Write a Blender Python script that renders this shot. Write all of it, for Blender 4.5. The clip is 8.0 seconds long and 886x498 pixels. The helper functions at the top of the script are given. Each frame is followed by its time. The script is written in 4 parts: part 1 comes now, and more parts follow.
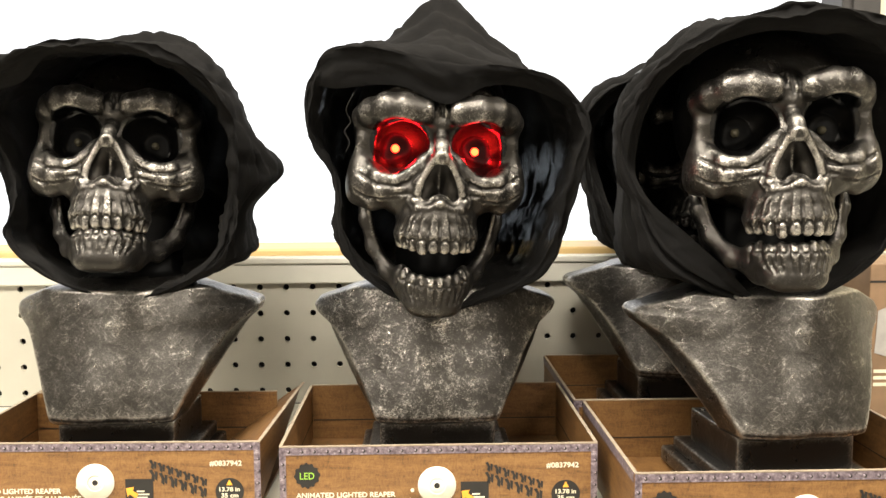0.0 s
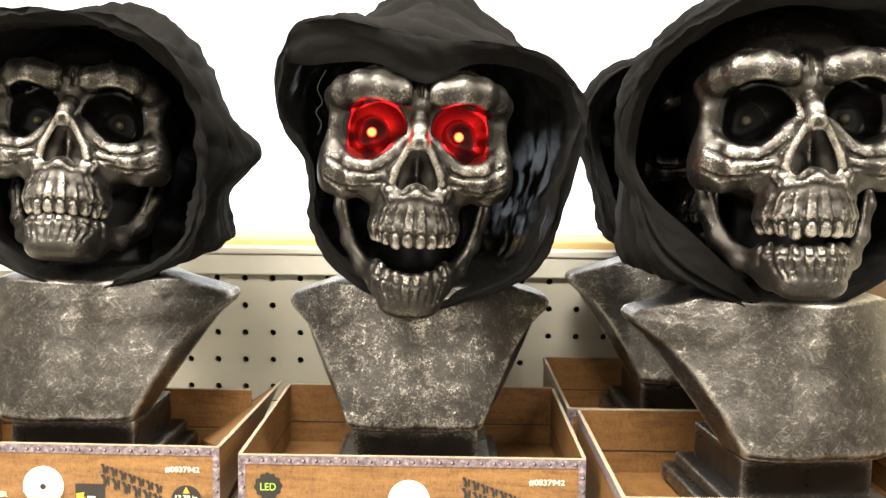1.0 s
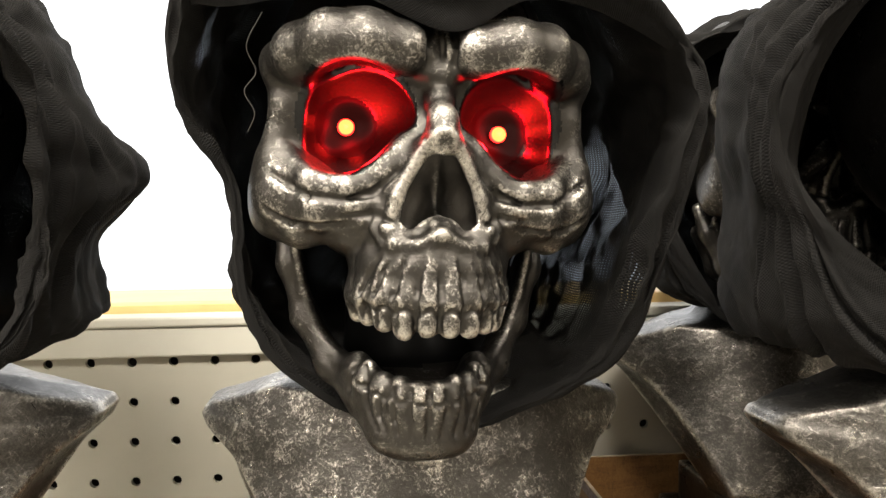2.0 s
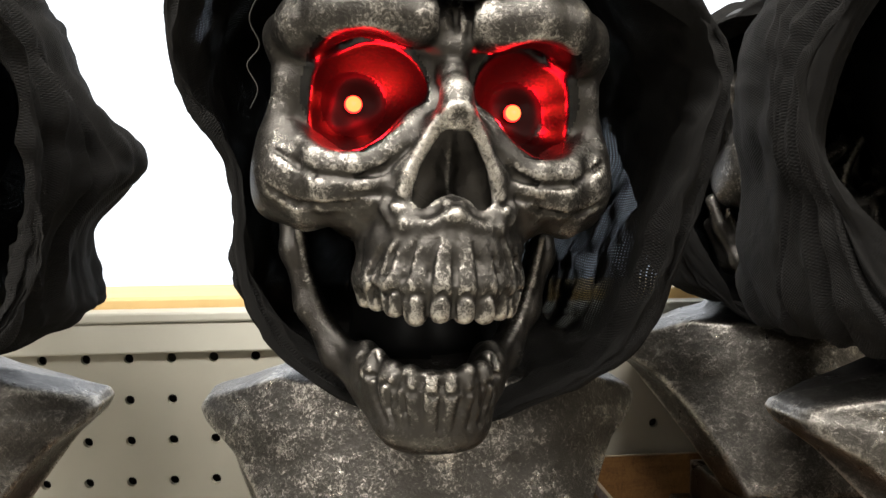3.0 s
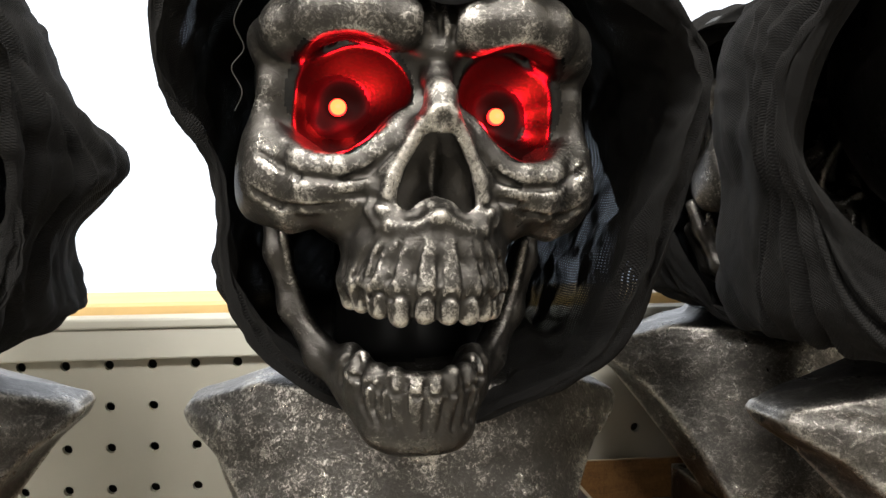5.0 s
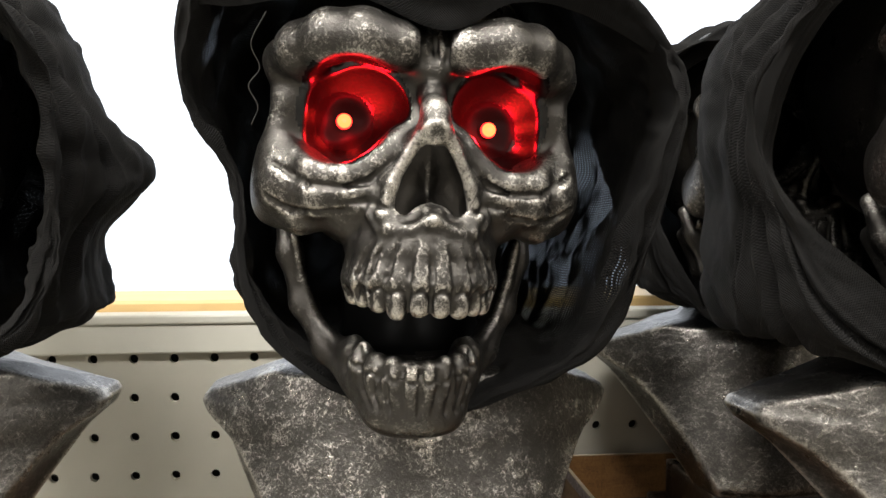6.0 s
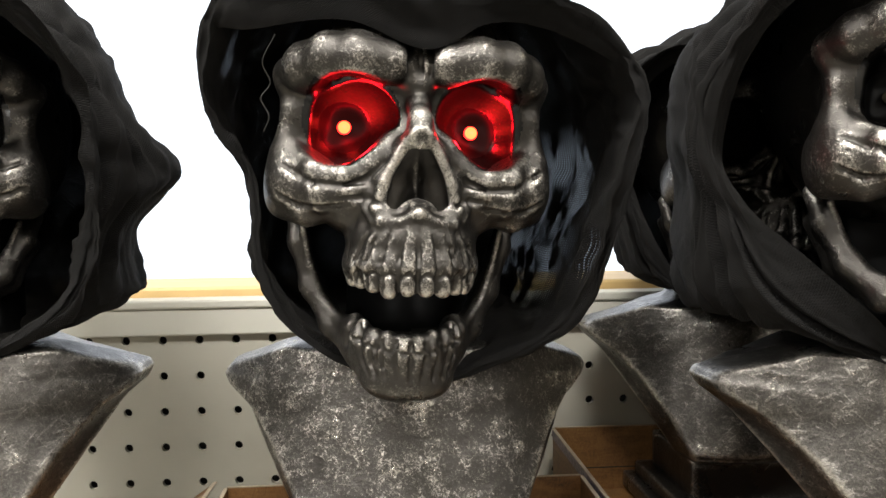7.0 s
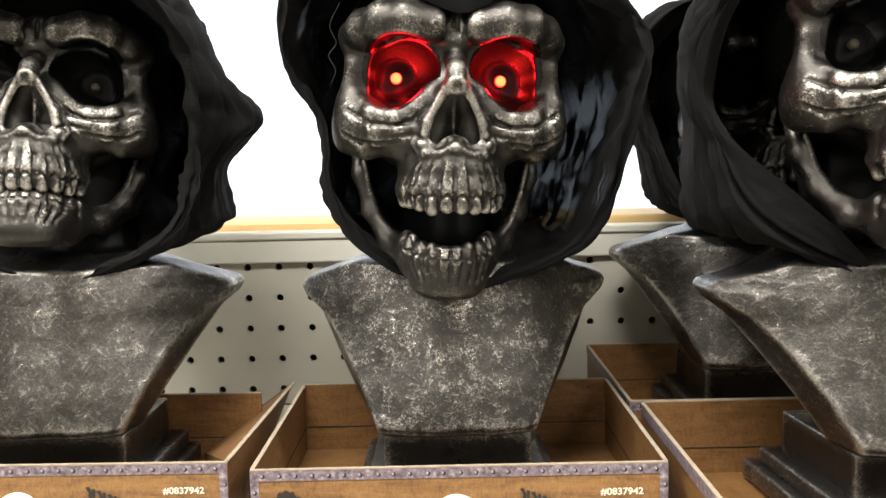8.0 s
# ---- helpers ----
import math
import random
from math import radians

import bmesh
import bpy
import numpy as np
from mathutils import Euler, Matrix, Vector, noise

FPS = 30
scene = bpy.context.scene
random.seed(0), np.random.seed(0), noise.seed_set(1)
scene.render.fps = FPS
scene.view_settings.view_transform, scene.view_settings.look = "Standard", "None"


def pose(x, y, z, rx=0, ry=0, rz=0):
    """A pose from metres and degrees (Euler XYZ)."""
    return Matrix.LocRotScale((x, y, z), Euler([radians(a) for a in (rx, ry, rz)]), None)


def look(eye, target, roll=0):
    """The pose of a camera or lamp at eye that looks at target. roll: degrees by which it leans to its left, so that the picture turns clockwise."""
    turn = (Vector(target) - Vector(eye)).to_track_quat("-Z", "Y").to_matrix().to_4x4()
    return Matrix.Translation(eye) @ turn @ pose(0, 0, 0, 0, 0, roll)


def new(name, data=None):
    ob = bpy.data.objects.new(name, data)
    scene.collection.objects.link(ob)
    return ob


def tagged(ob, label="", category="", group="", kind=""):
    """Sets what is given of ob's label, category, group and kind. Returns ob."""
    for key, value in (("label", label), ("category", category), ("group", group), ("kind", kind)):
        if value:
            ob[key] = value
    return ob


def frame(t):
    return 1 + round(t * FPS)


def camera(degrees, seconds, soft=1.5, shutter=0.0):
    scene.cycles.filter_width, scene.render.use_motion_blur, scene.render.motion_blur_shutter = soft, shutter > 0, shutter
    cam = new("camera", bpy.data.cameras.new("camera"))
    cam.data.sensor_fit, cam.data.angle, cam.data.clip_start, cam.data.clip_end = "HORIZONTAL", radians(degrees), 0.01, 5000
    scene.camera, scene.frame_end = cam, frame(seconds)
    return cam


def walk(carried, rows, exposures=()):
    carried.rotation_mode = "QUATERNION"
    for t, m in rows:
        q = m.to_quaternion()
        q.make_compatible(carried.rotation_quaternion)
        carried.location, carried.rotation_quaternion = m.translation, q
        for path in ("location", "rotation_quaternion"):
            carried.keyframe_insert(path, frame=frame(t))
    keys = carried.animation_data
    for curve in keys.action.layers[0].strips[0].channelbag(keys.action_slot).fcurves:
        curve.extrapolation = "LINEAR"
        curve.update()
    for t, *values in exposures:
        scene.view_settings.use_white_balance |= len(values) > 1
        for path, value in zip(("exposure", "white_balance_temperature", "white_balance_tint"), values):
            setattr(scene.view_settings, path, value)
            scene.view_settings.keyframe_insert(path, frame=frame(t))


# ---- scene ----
cam = camera(54.6, 8.0)
PATH = [
    (0, (-0.023, 0.022, 1.432), (0.031, 2.014, 1.255), -0.3),
    (0.5, (-0.013, 0.027, 1.429), (0.028, 2.015, 1.212), -0.3),
    (1, (0.009, 0.071, 1.431), (-0.005, 2.061, 1.228), 0.7),
    (1.1, (0.0, 0.099, 1.431), (0.013, 2.091, 1.259), 0.8),
    (1.2, (-0.008, 0.127, 1.43), (0.022, 2.122, 1.301), 0.4),
    (2.3, (-0.036, 0.319, 1.422), (0.181, 2.304, 1.304), -0.5),
    (2.5, (-0.034, 0.319, 1.42), (0.174, 2.304, 1.304), -0.5),
    (3, (-0.038, 0.314, 1.416), (0.16, 2.302, 1.309), -0.5),
    (3.5, (-0.042, 0.315, 1.417), (0.206, 2.298, 1.337), -0.3),
    (4, (-0.04, 0.317, 1.416), (0.226, 2.297, 1.338), -0.5),
    (4.5, (-0.04, 0.318, 1.414), (0.219, 2.299, 1.323), -0.6),
    (6, (-0.034, 0.284, 1.414), (0.163, 2.272, 1.338), -0.1),
    (6.5, (-0.03, 0.266, 1.416), (0.148, 2.256, 1.329), -0.4),
    (7, (-0.025, 0.237, 1.416), (0.123, 2.229, 1.312), -0.7),
    (7.5, (-0.023, 0.206, 1.412), (0.064, 2.199, 1.269), -1.1),
    (8, (-0.015, 0.155, 1.407), (-0.024, 2.145, 1.199), -1.3),
]
walk(cam, [(t, look(eye, target, roll)) for t, eye, target, roll in PATH],
     [(0, 0.17, 6550, 10), (0.5, 0.20, 6550, 10), (0.8, 0.45, 6550, 10), (1.1, 0.68, 6550, 10), (2.3, 0.30, 6450, 10), (3.0, 0.06, 6150, 10), (4.5, 0.05, 6050, 10), (6.5, 0.04, 6000, 10), (7.5, 0.08, 6050, 10), (8, 0.08, 6080, 10)])

# ---- light ----
world = bpy.data.worlds.new("shop_air")
world.use_nodes = True
bpy.context.scene.world = world
wn = world.node_tree.nodes["Background"]
wn.inputs[0].default_value = (1.0, 0.93, 0.82, 1)
wn.inputs[1].default_value = 0.07


def tube_light(name, x, y, z, power, length=1.2, width=0.30):
    lamp = bpy.data.lights.new(name, "AREA")
    lamp.shape, lamp.size, lamp.size_y = "RECTANGLE", length, width
    lamp.energy, lamp.color = power, (1.0, 0.93, 0.82)
    ob = new(name, lamp)
    ob.matrix_world = look((x, y, z), (x, y, 0))
    return ob


tube_light("ceiling_tube_light", -0.42, -0.20, 2.9, 80)
tube_light("ceiling_tube_light", -1.7, -2.6, 2.9, 45)
tube_light("ceiling_tube_light", 1.7, -2.6, 2.9, 55)
tube_light("ceiling_tube_light", 1.5, -0.35, 2.9, 50)
tube_light("ceiling_tube_light", -2.0, -0.35, 2.9, 50)


# ---- materials ----
def mat(name, base=(0.5, 0.5, 0.5), rough=0.6, metal=0.0):
    m = bpy.data.materials.new(name)
    m.use_nodes = True
    b = m.node_tree.nodes["Principled BSDF"]
    b.inputs["Base Color"].default_value = (*base, 1)
    b.inputs["Roughness"].default_value = rough
    b.inputs["Metallic"].default_value = metal
    return m, m.node_tree, b


def node(nt, kind, **sets):
    n = nt.nodes.new(kind)
    for key, value in sets.items():
        n.inputs[key.replace("_", " ")].default_value = value
    return n


def ramp(nt, source, stops):
    r = nt.nodes.new("ShaderNodeValToRGB")
    e = r.color_ramp.elements
    while len(e) < len(stops):
        e.new(0.5)
    for k, (p, c) in enumerate(stops):
        e[k].position = p
        e[k].color = (*c, 1) if len(c) == 3 else c
    nt.links.new(source, r.inputs[0])
    return r


def coords(nt, scale=(1, 1, 1), rot=(0, 0, 0), kind="Object"):
    tc = nt.nodes.new("ShaderNodeTexCoord")
    mp = nt.nodes.new("ShaderNodeMapping")
    mp.inputs["Scale"].default_value = scale
    mp.inputs["Rotation"].default_value = rot
    nt.links.new(tc.outputs[kind], mp.inputs[0])
    return mp.outputs[0]


def noise_tex(nt, vec, scale, detail=4, rough=0.55, distortion=0.0):
    n = node(nt, "ShaderNodeTexNoise", Scale=scale, Detail=detail, Roughness=rough, Distortion=distortion)
    nt.links.new(vec, n.inputs["Vector"])
    return n.outputs["Fac"]


def bump(nt, b, height, strength, dist):
    n = node(nt, "ShaderNodeBump", Strength=strength, Distance=dist)
    nt.links.new(height, n.inputs["Height"])
    nt.links.new(n.outputs[0], b.inputs["Normal"])
    return n


def math_node(nt, op, a, b):
    n = nt.nodes.new("ShaderNodeMath")
    n.operation = op
    for k, v in enumerate((a, b)):
        if isinstance(v, (int, float)):
            n.inputs[k].default_value = v
        else:
            nt.links.new(v, n.inputs[k])
    return n.outputs[0]


def plain_mat(name, base, rough=0.6, metal=0.0, vary=0.15, scale=60, relief=0.0):
    """A surface with faint mottling and fine relief."""
    m, nt, b = mat(name, base, rough, metal)
    v = coords(nt)
    f = noise_tex(nt, v, scale, 5)
    lo = tuple(c * (1 - vary) for c in base)
    hi = tuple(min(1, c * (1 + vary)) for c in base)
    r = ramp(nt, f, [(0.3, lo), (0.7, hi)])
    nt.links.new(r.outputs[0], b.inputs["Base Color"])
    if relief:
        bump(nt, b, noise_tex(nt, v, scale * 12, 3), relief, 0.001)
    return m


def pewter_mat():
    """Graphite-black metallic paint with a dry brushing of dull silver: most on the raised parts, least on the jaw to
    paint in its shade.
    """
    m, nt, b = mat("dry_brushed_pewter", rough=0.4)
    v = coords(nt)
    geo = nt.nodes.new("ShaderNodeNewGeometry")
    ridge = ramp(nt, geo.outputs["Pointiness"], [(0.47, (0, 0, 0)), (0.502, (0.18, 0.18, 0.18)), (0.522, (0.62, 0.62, 0.62)), (0.56, (1, 1, 1))])
    speck = noise_tex(nt, v, 560, 6, 0.78, 1.2)
    clump = noise_tex(nt, v, 75, 6, 0.70, 0.6)
    blotch = noise_tex(nt, v, 26, 3, 0.55)
    lines = []
    for turn in ((0.2, 0.8, 0.3), (0.1, -0.8, 0.2), (0.3, 1.5, 0.5)):
        v2 = coords(nt, (0.2, 0.7, 1.2), turn)
        v2.node.vector_type = "TEXTURE"
        n = noise_tex(nt, v2, 110, 2, 0.5, 0.8)
        lines.append(ramp(nt, n, [(0.60, (0, 0, 0)), (0.68, (1, 1, 1))]).outputs[0])
    scratch = math_node(nt, "MAXIMUM", math_node(nt, "MAXIMUM", lines[0], lines[1]), lines[2])
    raised = nt.nodes.new("ShaderNodeAttribute")
    raised.attribute_name = "raised"
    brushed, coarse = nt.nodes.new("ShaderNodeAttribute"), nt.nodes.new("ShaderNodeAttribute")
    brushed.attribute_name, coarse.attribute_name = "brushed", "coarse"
    mix = math_node(nt, "MULTIPLY", math_node(nt, "SUBTRACT", speck, 0.5), 0.74)
    mix = math_node(nt, "ADD", mix, math_node(nt, "MULTIPLY", math_node(nt, "SUBTRACT", clump, 0.5), 0.42))
    mix = math_node(nt, "ADD", mix, math_node(nt, "MULTIPLY", math_node(nt, "SUBTRACT", blotch, 0.5), 0.14))
    mix = math_node(nt, "ADD", math_node(nt, "MULTIPLY", mix, coarse.outputs["Fac"]), 0.5)
    mix = math_node(nt, "ADD", mix, math_node(nt, "MULTIPLY", scratch, math_node(nt, "MULTIPLY", math_node(nt, "SUBTRACT", 1.25, coarse.outputs["Fac"]), 0.045)))
    mix = math_node(nt, "ADD", mix, math_node(nt, "MULTIPLY", ridge.outputs[0], 0.20))
    # per-casting silver; the jaw's low amount puts its shade into the paint
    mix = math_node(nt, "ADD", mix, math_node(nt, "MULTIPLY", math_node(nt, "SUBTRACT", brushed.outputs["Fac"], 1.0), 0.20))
    mix = math_node(nt, "ADD", mix, math_node(nt, "MULTIPLY", raised.outputs["Fac"], 0.08))
    silver = ramp(nt, mix, [(0.535, (0, 0, 0)), (0.595, (0.09, 0.09, 0.09)), (0.67, (0.60, 0.60, 0.60)), (0.76, (1, 1, 1))])
    col = nt.nodes.new("ShaderNodeMix")
    col.data_type = "RGBA"
    nt.links.new(silver.outputs[0], col.inputs["Factor"])
    col.inputs["A"].default_value = (0.054, 0.050, 0.045, 1)
    col.inputs["B"].default_value = (0.64, 0.605, 0.545, 1)
    nt.links.new(col.outputs["Result"], b.inputs["Base Color"])
    b.inputs["Metallic"].default_value = 0.85
    rgh = ramp(nt, clump, [(0.30, (0.36,) * 3), (0.70, (0.25,) * 3)])
    nt.links.new(rgh.outputs[0], b.inputs["Roughness"])
    relief = math_node(nt, "ADD", math_node(nt, "MULTIPLY", speck, 0.26), math_node(nt, "MULTIPLY", clump, 0.65))
    relief = math_node(nt, "ADD", relief, math_node(nt, "ADD", math_node(nt, "MULTIPLY", blotch, 2.0), math_node(nt, "MULTIPLY", scratch, 0.06)))
    bump(nt, b, math_node(nt, "MULTIPLY", relief, math_node(nt, "ADD", math_node(nt, "MULTIPLY", coarse.outputs["Fac"], 0.8), 0.2)), 0.48, 0.0021)
    return m


def cloth_mat():
    """Thin black gauze: an open weave that lets a little light through."""
    m, nt, b = mat("black_gauze", (0.0072, 0.0069, 0.0067), 0.9)
    b.inputs["Sheen Weight"].default_value = 0.05
    b.inputs["Sheen Roughness"].default_value = 0.5
    b.inputs["Sheen Tint"].default_value = (0.35, 0.33, 0.30, 1)
    b.inputs["Specular IOR Level"].default_value = 0.15
    uv = nt.nodes.new("ShaderNodeUVMap")
    sep = nt.nodes.new("ShaderNodeSeparateXYZ")
    nt.links.new(uv.outputs[0], sep.inputs[0])
    wob = noise_tex(nt, coords(nt), 300, 2)
    threads = []
    for k, freq in ((0, 2 * math.pi * 560), (1, 2 * math.pi * 150)):
        a = math_node(nt, "MULTIPLY", sep.outputs[k], freq)
        a = math_node(nt, "ADD", a, math_node(nt, "MULTIPLY", wob, 0.8))
        threads.append(math_node(nt, "SINE", a, 0.0))
    hole = math_node(nt, "MINIMUM", threads[0], threads[1])
    thin = nt.nodes.new("ShaderNodeAttribute")
    thin.attribute_name = "thin"
    patch = noise_tex(nt, coords(nt, (1, 1, 0.55), (0, 0.5, 0)), 64, 5)
    patch = ramp(nt, patch, [(0.46, (0.0, 0.0, 0.0)), (0.58, (1, 1, 1))])
    patch = math_node(nt, "MULTIPLY", patch.outputs[0], thin.outputs["Fac"])
    hole = math_node(nt, "GREATER_THAN", hole, math_node(nt, "SUBTRACT", 1.0, math_node(nt, "MULTIPLY", patch, 0.62)))
    clear = nt.nodes.new("ShaderNodeBsdfTransparent")
    clear.inputs[0].default_value = (0.225, 0.245, 0.265, 1)
    mixs = nt.nodes.new("ShaderNodeMixShader")
    nt.links.new(hole, mixs.inputs[0])
    nt.links.new(b.outputs[0], mixs.inputs[1])
    nt.links.new(clear.outputs[0], mixs.inputs[2])
    nt.links.new(mixs.outputs[0], nt.nodes["Material Output"].inputs[0])
    relief = math_node(nt, "ADD", math_node(nt, "MULTIPLY", noise_tex(nt, coords(nt), 1000, 2), 0.18), math_node(nt, "MULTIPLY", noise_tex(nt, coords(nt), 150, 4), 0.5))
    weave = math_node(nt, "MULTIPLY", math_node(nt, "MULTIPLY", threads[0], threads[1]), 0.10)
    relief = math_node(nt, "ADD", relief, weave)
    bump(nt, b, math_node(nt, "ADD", relief, math_node(nt, "MULTIPLY", noise_tex(nt, coords(nt), 45, 4), 1.2)), 0.8, 0.0022)
    return m


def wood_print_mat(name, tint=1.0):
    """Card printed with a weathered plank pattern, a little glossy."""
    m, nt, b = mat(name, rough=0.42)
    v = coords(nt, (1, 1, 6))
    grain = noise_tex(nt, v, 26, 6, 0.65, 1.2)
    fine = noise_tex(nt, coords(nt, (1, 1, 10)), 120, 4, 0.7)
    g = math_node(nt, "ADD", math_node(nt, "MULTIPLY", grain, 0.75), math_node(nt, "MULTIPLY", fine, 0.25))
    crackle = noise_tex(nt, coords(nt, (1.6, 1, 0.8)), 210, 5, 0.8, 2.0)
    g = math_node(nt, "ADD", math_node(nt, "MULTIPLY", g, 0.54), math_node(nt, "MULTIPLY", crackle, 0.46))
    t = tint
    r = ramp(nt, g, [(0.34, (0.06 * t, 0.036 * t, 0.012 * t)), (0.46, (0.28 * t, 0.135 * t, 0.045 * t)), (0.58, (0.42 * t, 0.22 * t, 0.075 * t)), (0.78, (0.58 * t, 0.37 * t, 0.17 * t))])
    nt.links.new(r.outputs[0], b.inputs["Base Color"])
    bump(nt, b, noise_tex(nt, coords(nt), 700, 2), 0.08, 0.0005)
    return m


def border_mat():
    """Printed metal strap, mauve grey with rubbed streaks."""
    m, nt, b = mat("printed_strap", rough=0.4)
    f = noise_tex(nt, coords(nt), 330, 5, 0.7)
    r = ramp(nt, f, [(0.35, (0.07, 0.05, 0.06)), (0.55, (0.20, 0.16, 0.18)), (0.72, (0.45, 0.39, 0.40))])
    nt.links.new(r.outputs[0], b.inputs["Base Color"])
    return m


def glow_mat(name, color, strength):
    m, nt, b = mat(name, (0, 0, 0), 0.5)
    b.inputs["Emission Color"].default_value = (*color, 1)
    b.inputs["Emission Strength"].default_value = strength
    return m


PEWTER = pewter_mat()
SOCKET = plain_mat("glossy_black_socket", (0.0030, 0.0028, 0.0027), 0.25, vary=0.85, scale=90, relief=0.12)
# eye lens colour, also painted on the neck as the mouth's inner shade
LENS_AND_NECK = plain_mat("smoked_lens_and_neck_shade", (0.003, 0.003, 0.003), 0.45)
LED_ON = glow_mat("lit_red_led", (1.0, 0.012, 0.010), 7.0)
LED_CORE = glow_mat("hot_led_core", (1.0, 0.115, 0.025), 6.0)
LENS_AND_NECK.node_tree.nodes["Principled BSDF"].inputs["Specular IOR Level"].default_value = 0.12
LED_OFF = plain_mat("clear_led_bulb", (0.10, 0.09, 0.06), 0.10, vary=0.2)
CLOTH = cloth_mat()
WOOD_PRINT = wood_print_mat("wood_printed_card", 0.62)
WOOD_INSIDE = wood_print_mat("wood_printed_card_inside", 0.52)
STRAP = border_mat()
CARD_EDGE = plain_mat("raw_card_edge", (0.31, 0.25, 0.18), 0.9, scale=200)
BEIGE = plain_mat("beige_powder_coat", (0.46, 0.44, 0.37), 0.45, vary=0.05, scale=14, relief=0.06)
RAIL_PAINT = plain_mat("pale_powder_coat", (0.60, 0.585, 0.51), 0.38, vary=0.04, scale=20, relief=0.05)
# near-black colour standing in for the shade behind holes and slots
GAP_SHADE = plain_mat("painted_gap_shade", (0.02, 0.018, 0.015), 0.9)
SILL_WOOD = plain_mat("pale_varnished_wood", (0.60, 0.42, 0.18), 0.5, vary=0.08, scale=30)
DARK_METAL = plain_mat("dark_bronze_metal", (0.045, 0.042, 0.040), 0.45, vary=0.2)
CREAM = plain_mat("cream_wall_paint", (0.82, 0.77, 0.60), 0.8, vary=0.03, relief=0.08)
WALLPAINT = plain_mat("shop_wall_paint", (0.46, 0.43, 0.38), 0.8, vary=0.05, scale=4)
FLOOR = plain_mat("grey_vinyl_floor", (0.26, 0.25, 0.23), 0.4, vary=0.1, scale=9)
CEILING = plain_mat("white_ceiling_board", (0.75, 0.73, 0.69), 0.9, vary=0.05)
OUTSIDE = glow_mat("bright_daylight", (0.97, 0.985, 1.0), 1.7)
WHITE_PLASTIC = plain_mat("ivory_white_plastic", (0.80, 0.76, 0.64), 0.4, vary=0.04)
BLACK_INK = plain_mat("black_ink", (0.016, 0.014, 0.012), 0.5, vary=0.2)
GREEN_INK = plain_mat("lime_ink", (0.35, 0.62, 0.08), 0.5)
CREAM_INK = plain_mat("cream_ink", (0.80, 0.74, 0.56), 0.5)
ORANGE_INK = plain_mat("orange_ink", (0.85, 0.38, 0.04), 0.5)
BROWN_CARD = plain_mat("brown_printed_carton", (0.24, 0.15, 0.085), 0.55, vary=0.25, scale=30)
GREY_INK = plain_mat("grey_ink", (0.40, 0.38, 0.36), 0.5)
THREAD = plain_mat("black_thread", (0.03, 0.028, 0.025), 0.8)


# ---- mesh helpers ----
def mesh_of(name, bm, material, smooth=False):
    me = bpy.data.meshes.new(name)
    bm.normal_update()
    bm.to_mesh(me)
    bm.free()
    for m in (material if isinstance(material, (list, tuple)) else [material]):
        me.materials.append(m)
    if smooth:
        me.polygons.foreach_set("use_smooth", [True] * len(me.polygons))
    return me


def part(name, bm, material, parent, label="", smooth=False):
    ob = new(name, mesh_of(name, bm, material, smooth))
    ob.parent = parent
    if label:
        tagged(ob, label)
    return ob


def thing(name, bm, material, label, category, group="", kind="", smooth=False):
    return tagged(new(name, mesh_of(name, bm, material, smooth)), label, category, group, kind)


def empty(name, m, label, category, group="", kind=""):
    ob = new(name)
    ob.empty_display_size = 0.02
    ob.matrix_world = m
    return tagged(ob, label, category, group, kind)


def box(bm, x0, x1, y0, y1, z0, z1, bevel=0.0, seg=2):
    r = bmesh.ops.create_cube(bm, size=1.0)
    vs = r["verts"]
    for v in vs:
        v.co = Vector(((x0 + x1) / 2 + v.co.x * (x1 - x0), (y0 + y1) / 2 + v.co.y * (y1 - y0), (z0 + z1) / 2 + v.co.z * (z1 - z0)))
    if bevel:
        es = list({e for v in vs for e in v.link_edges})
        bmesh.ops.bevel(bm, geom=es, offset=bevel, segments=seg, profile=0.5, affect="EDGES")
    return bm


def cube(x0, x1, y0, y1, z0, z1, bevel=0.0, seg=2):
    return box(bmesh.new(), x0, x1, y0, y1, z0, z1, bevel, seg)


def disc(bm, x, y, z, r, depth, n=40, inner=0.0):
    """A flat round plate that faces -y, with an optional hole."""
    rings = []
    for rad, yy in ((r, y), (r, y - depth), (inner, y - depth)):
        if rad <= 0:
            rings.append([bm.verts.new((x, yy, z))])
        else:
            rings.append([bm.verts.new((x + rad * math.cos(2 * math.pi * k / n), yy, z + rad * math.sin(2 * math.pi * k / n))) for k in range(n)])
    for a, c in zip(rings, rings[1:]):
        for k in range(n):
            j = (k + 1) % n
            if len(c) == 1:
                bm.faces.new((a[k], a[j], c[0]))
            else:
                bm.faces.new((a[k], a[j], c[j], c[k]))
    return bm


def plate(points, y, depth=0.0003):
    """A flat printed shape from an outline in x and z."""
    bm = bmesh.new()
    f = bm.faces.new([bm.verts.new((x, y, z)) for x, z in points])
    r = bmesh.ops.extrude_face_region(bm, geom=[f])
    for v in r["geom"]:
        if isinstance(v, bmesh.types.BMVert):
            v.co.y -= depth
    bmesh.ops.recalc_face_normals(bm, faces=bm.faces)
    return bm


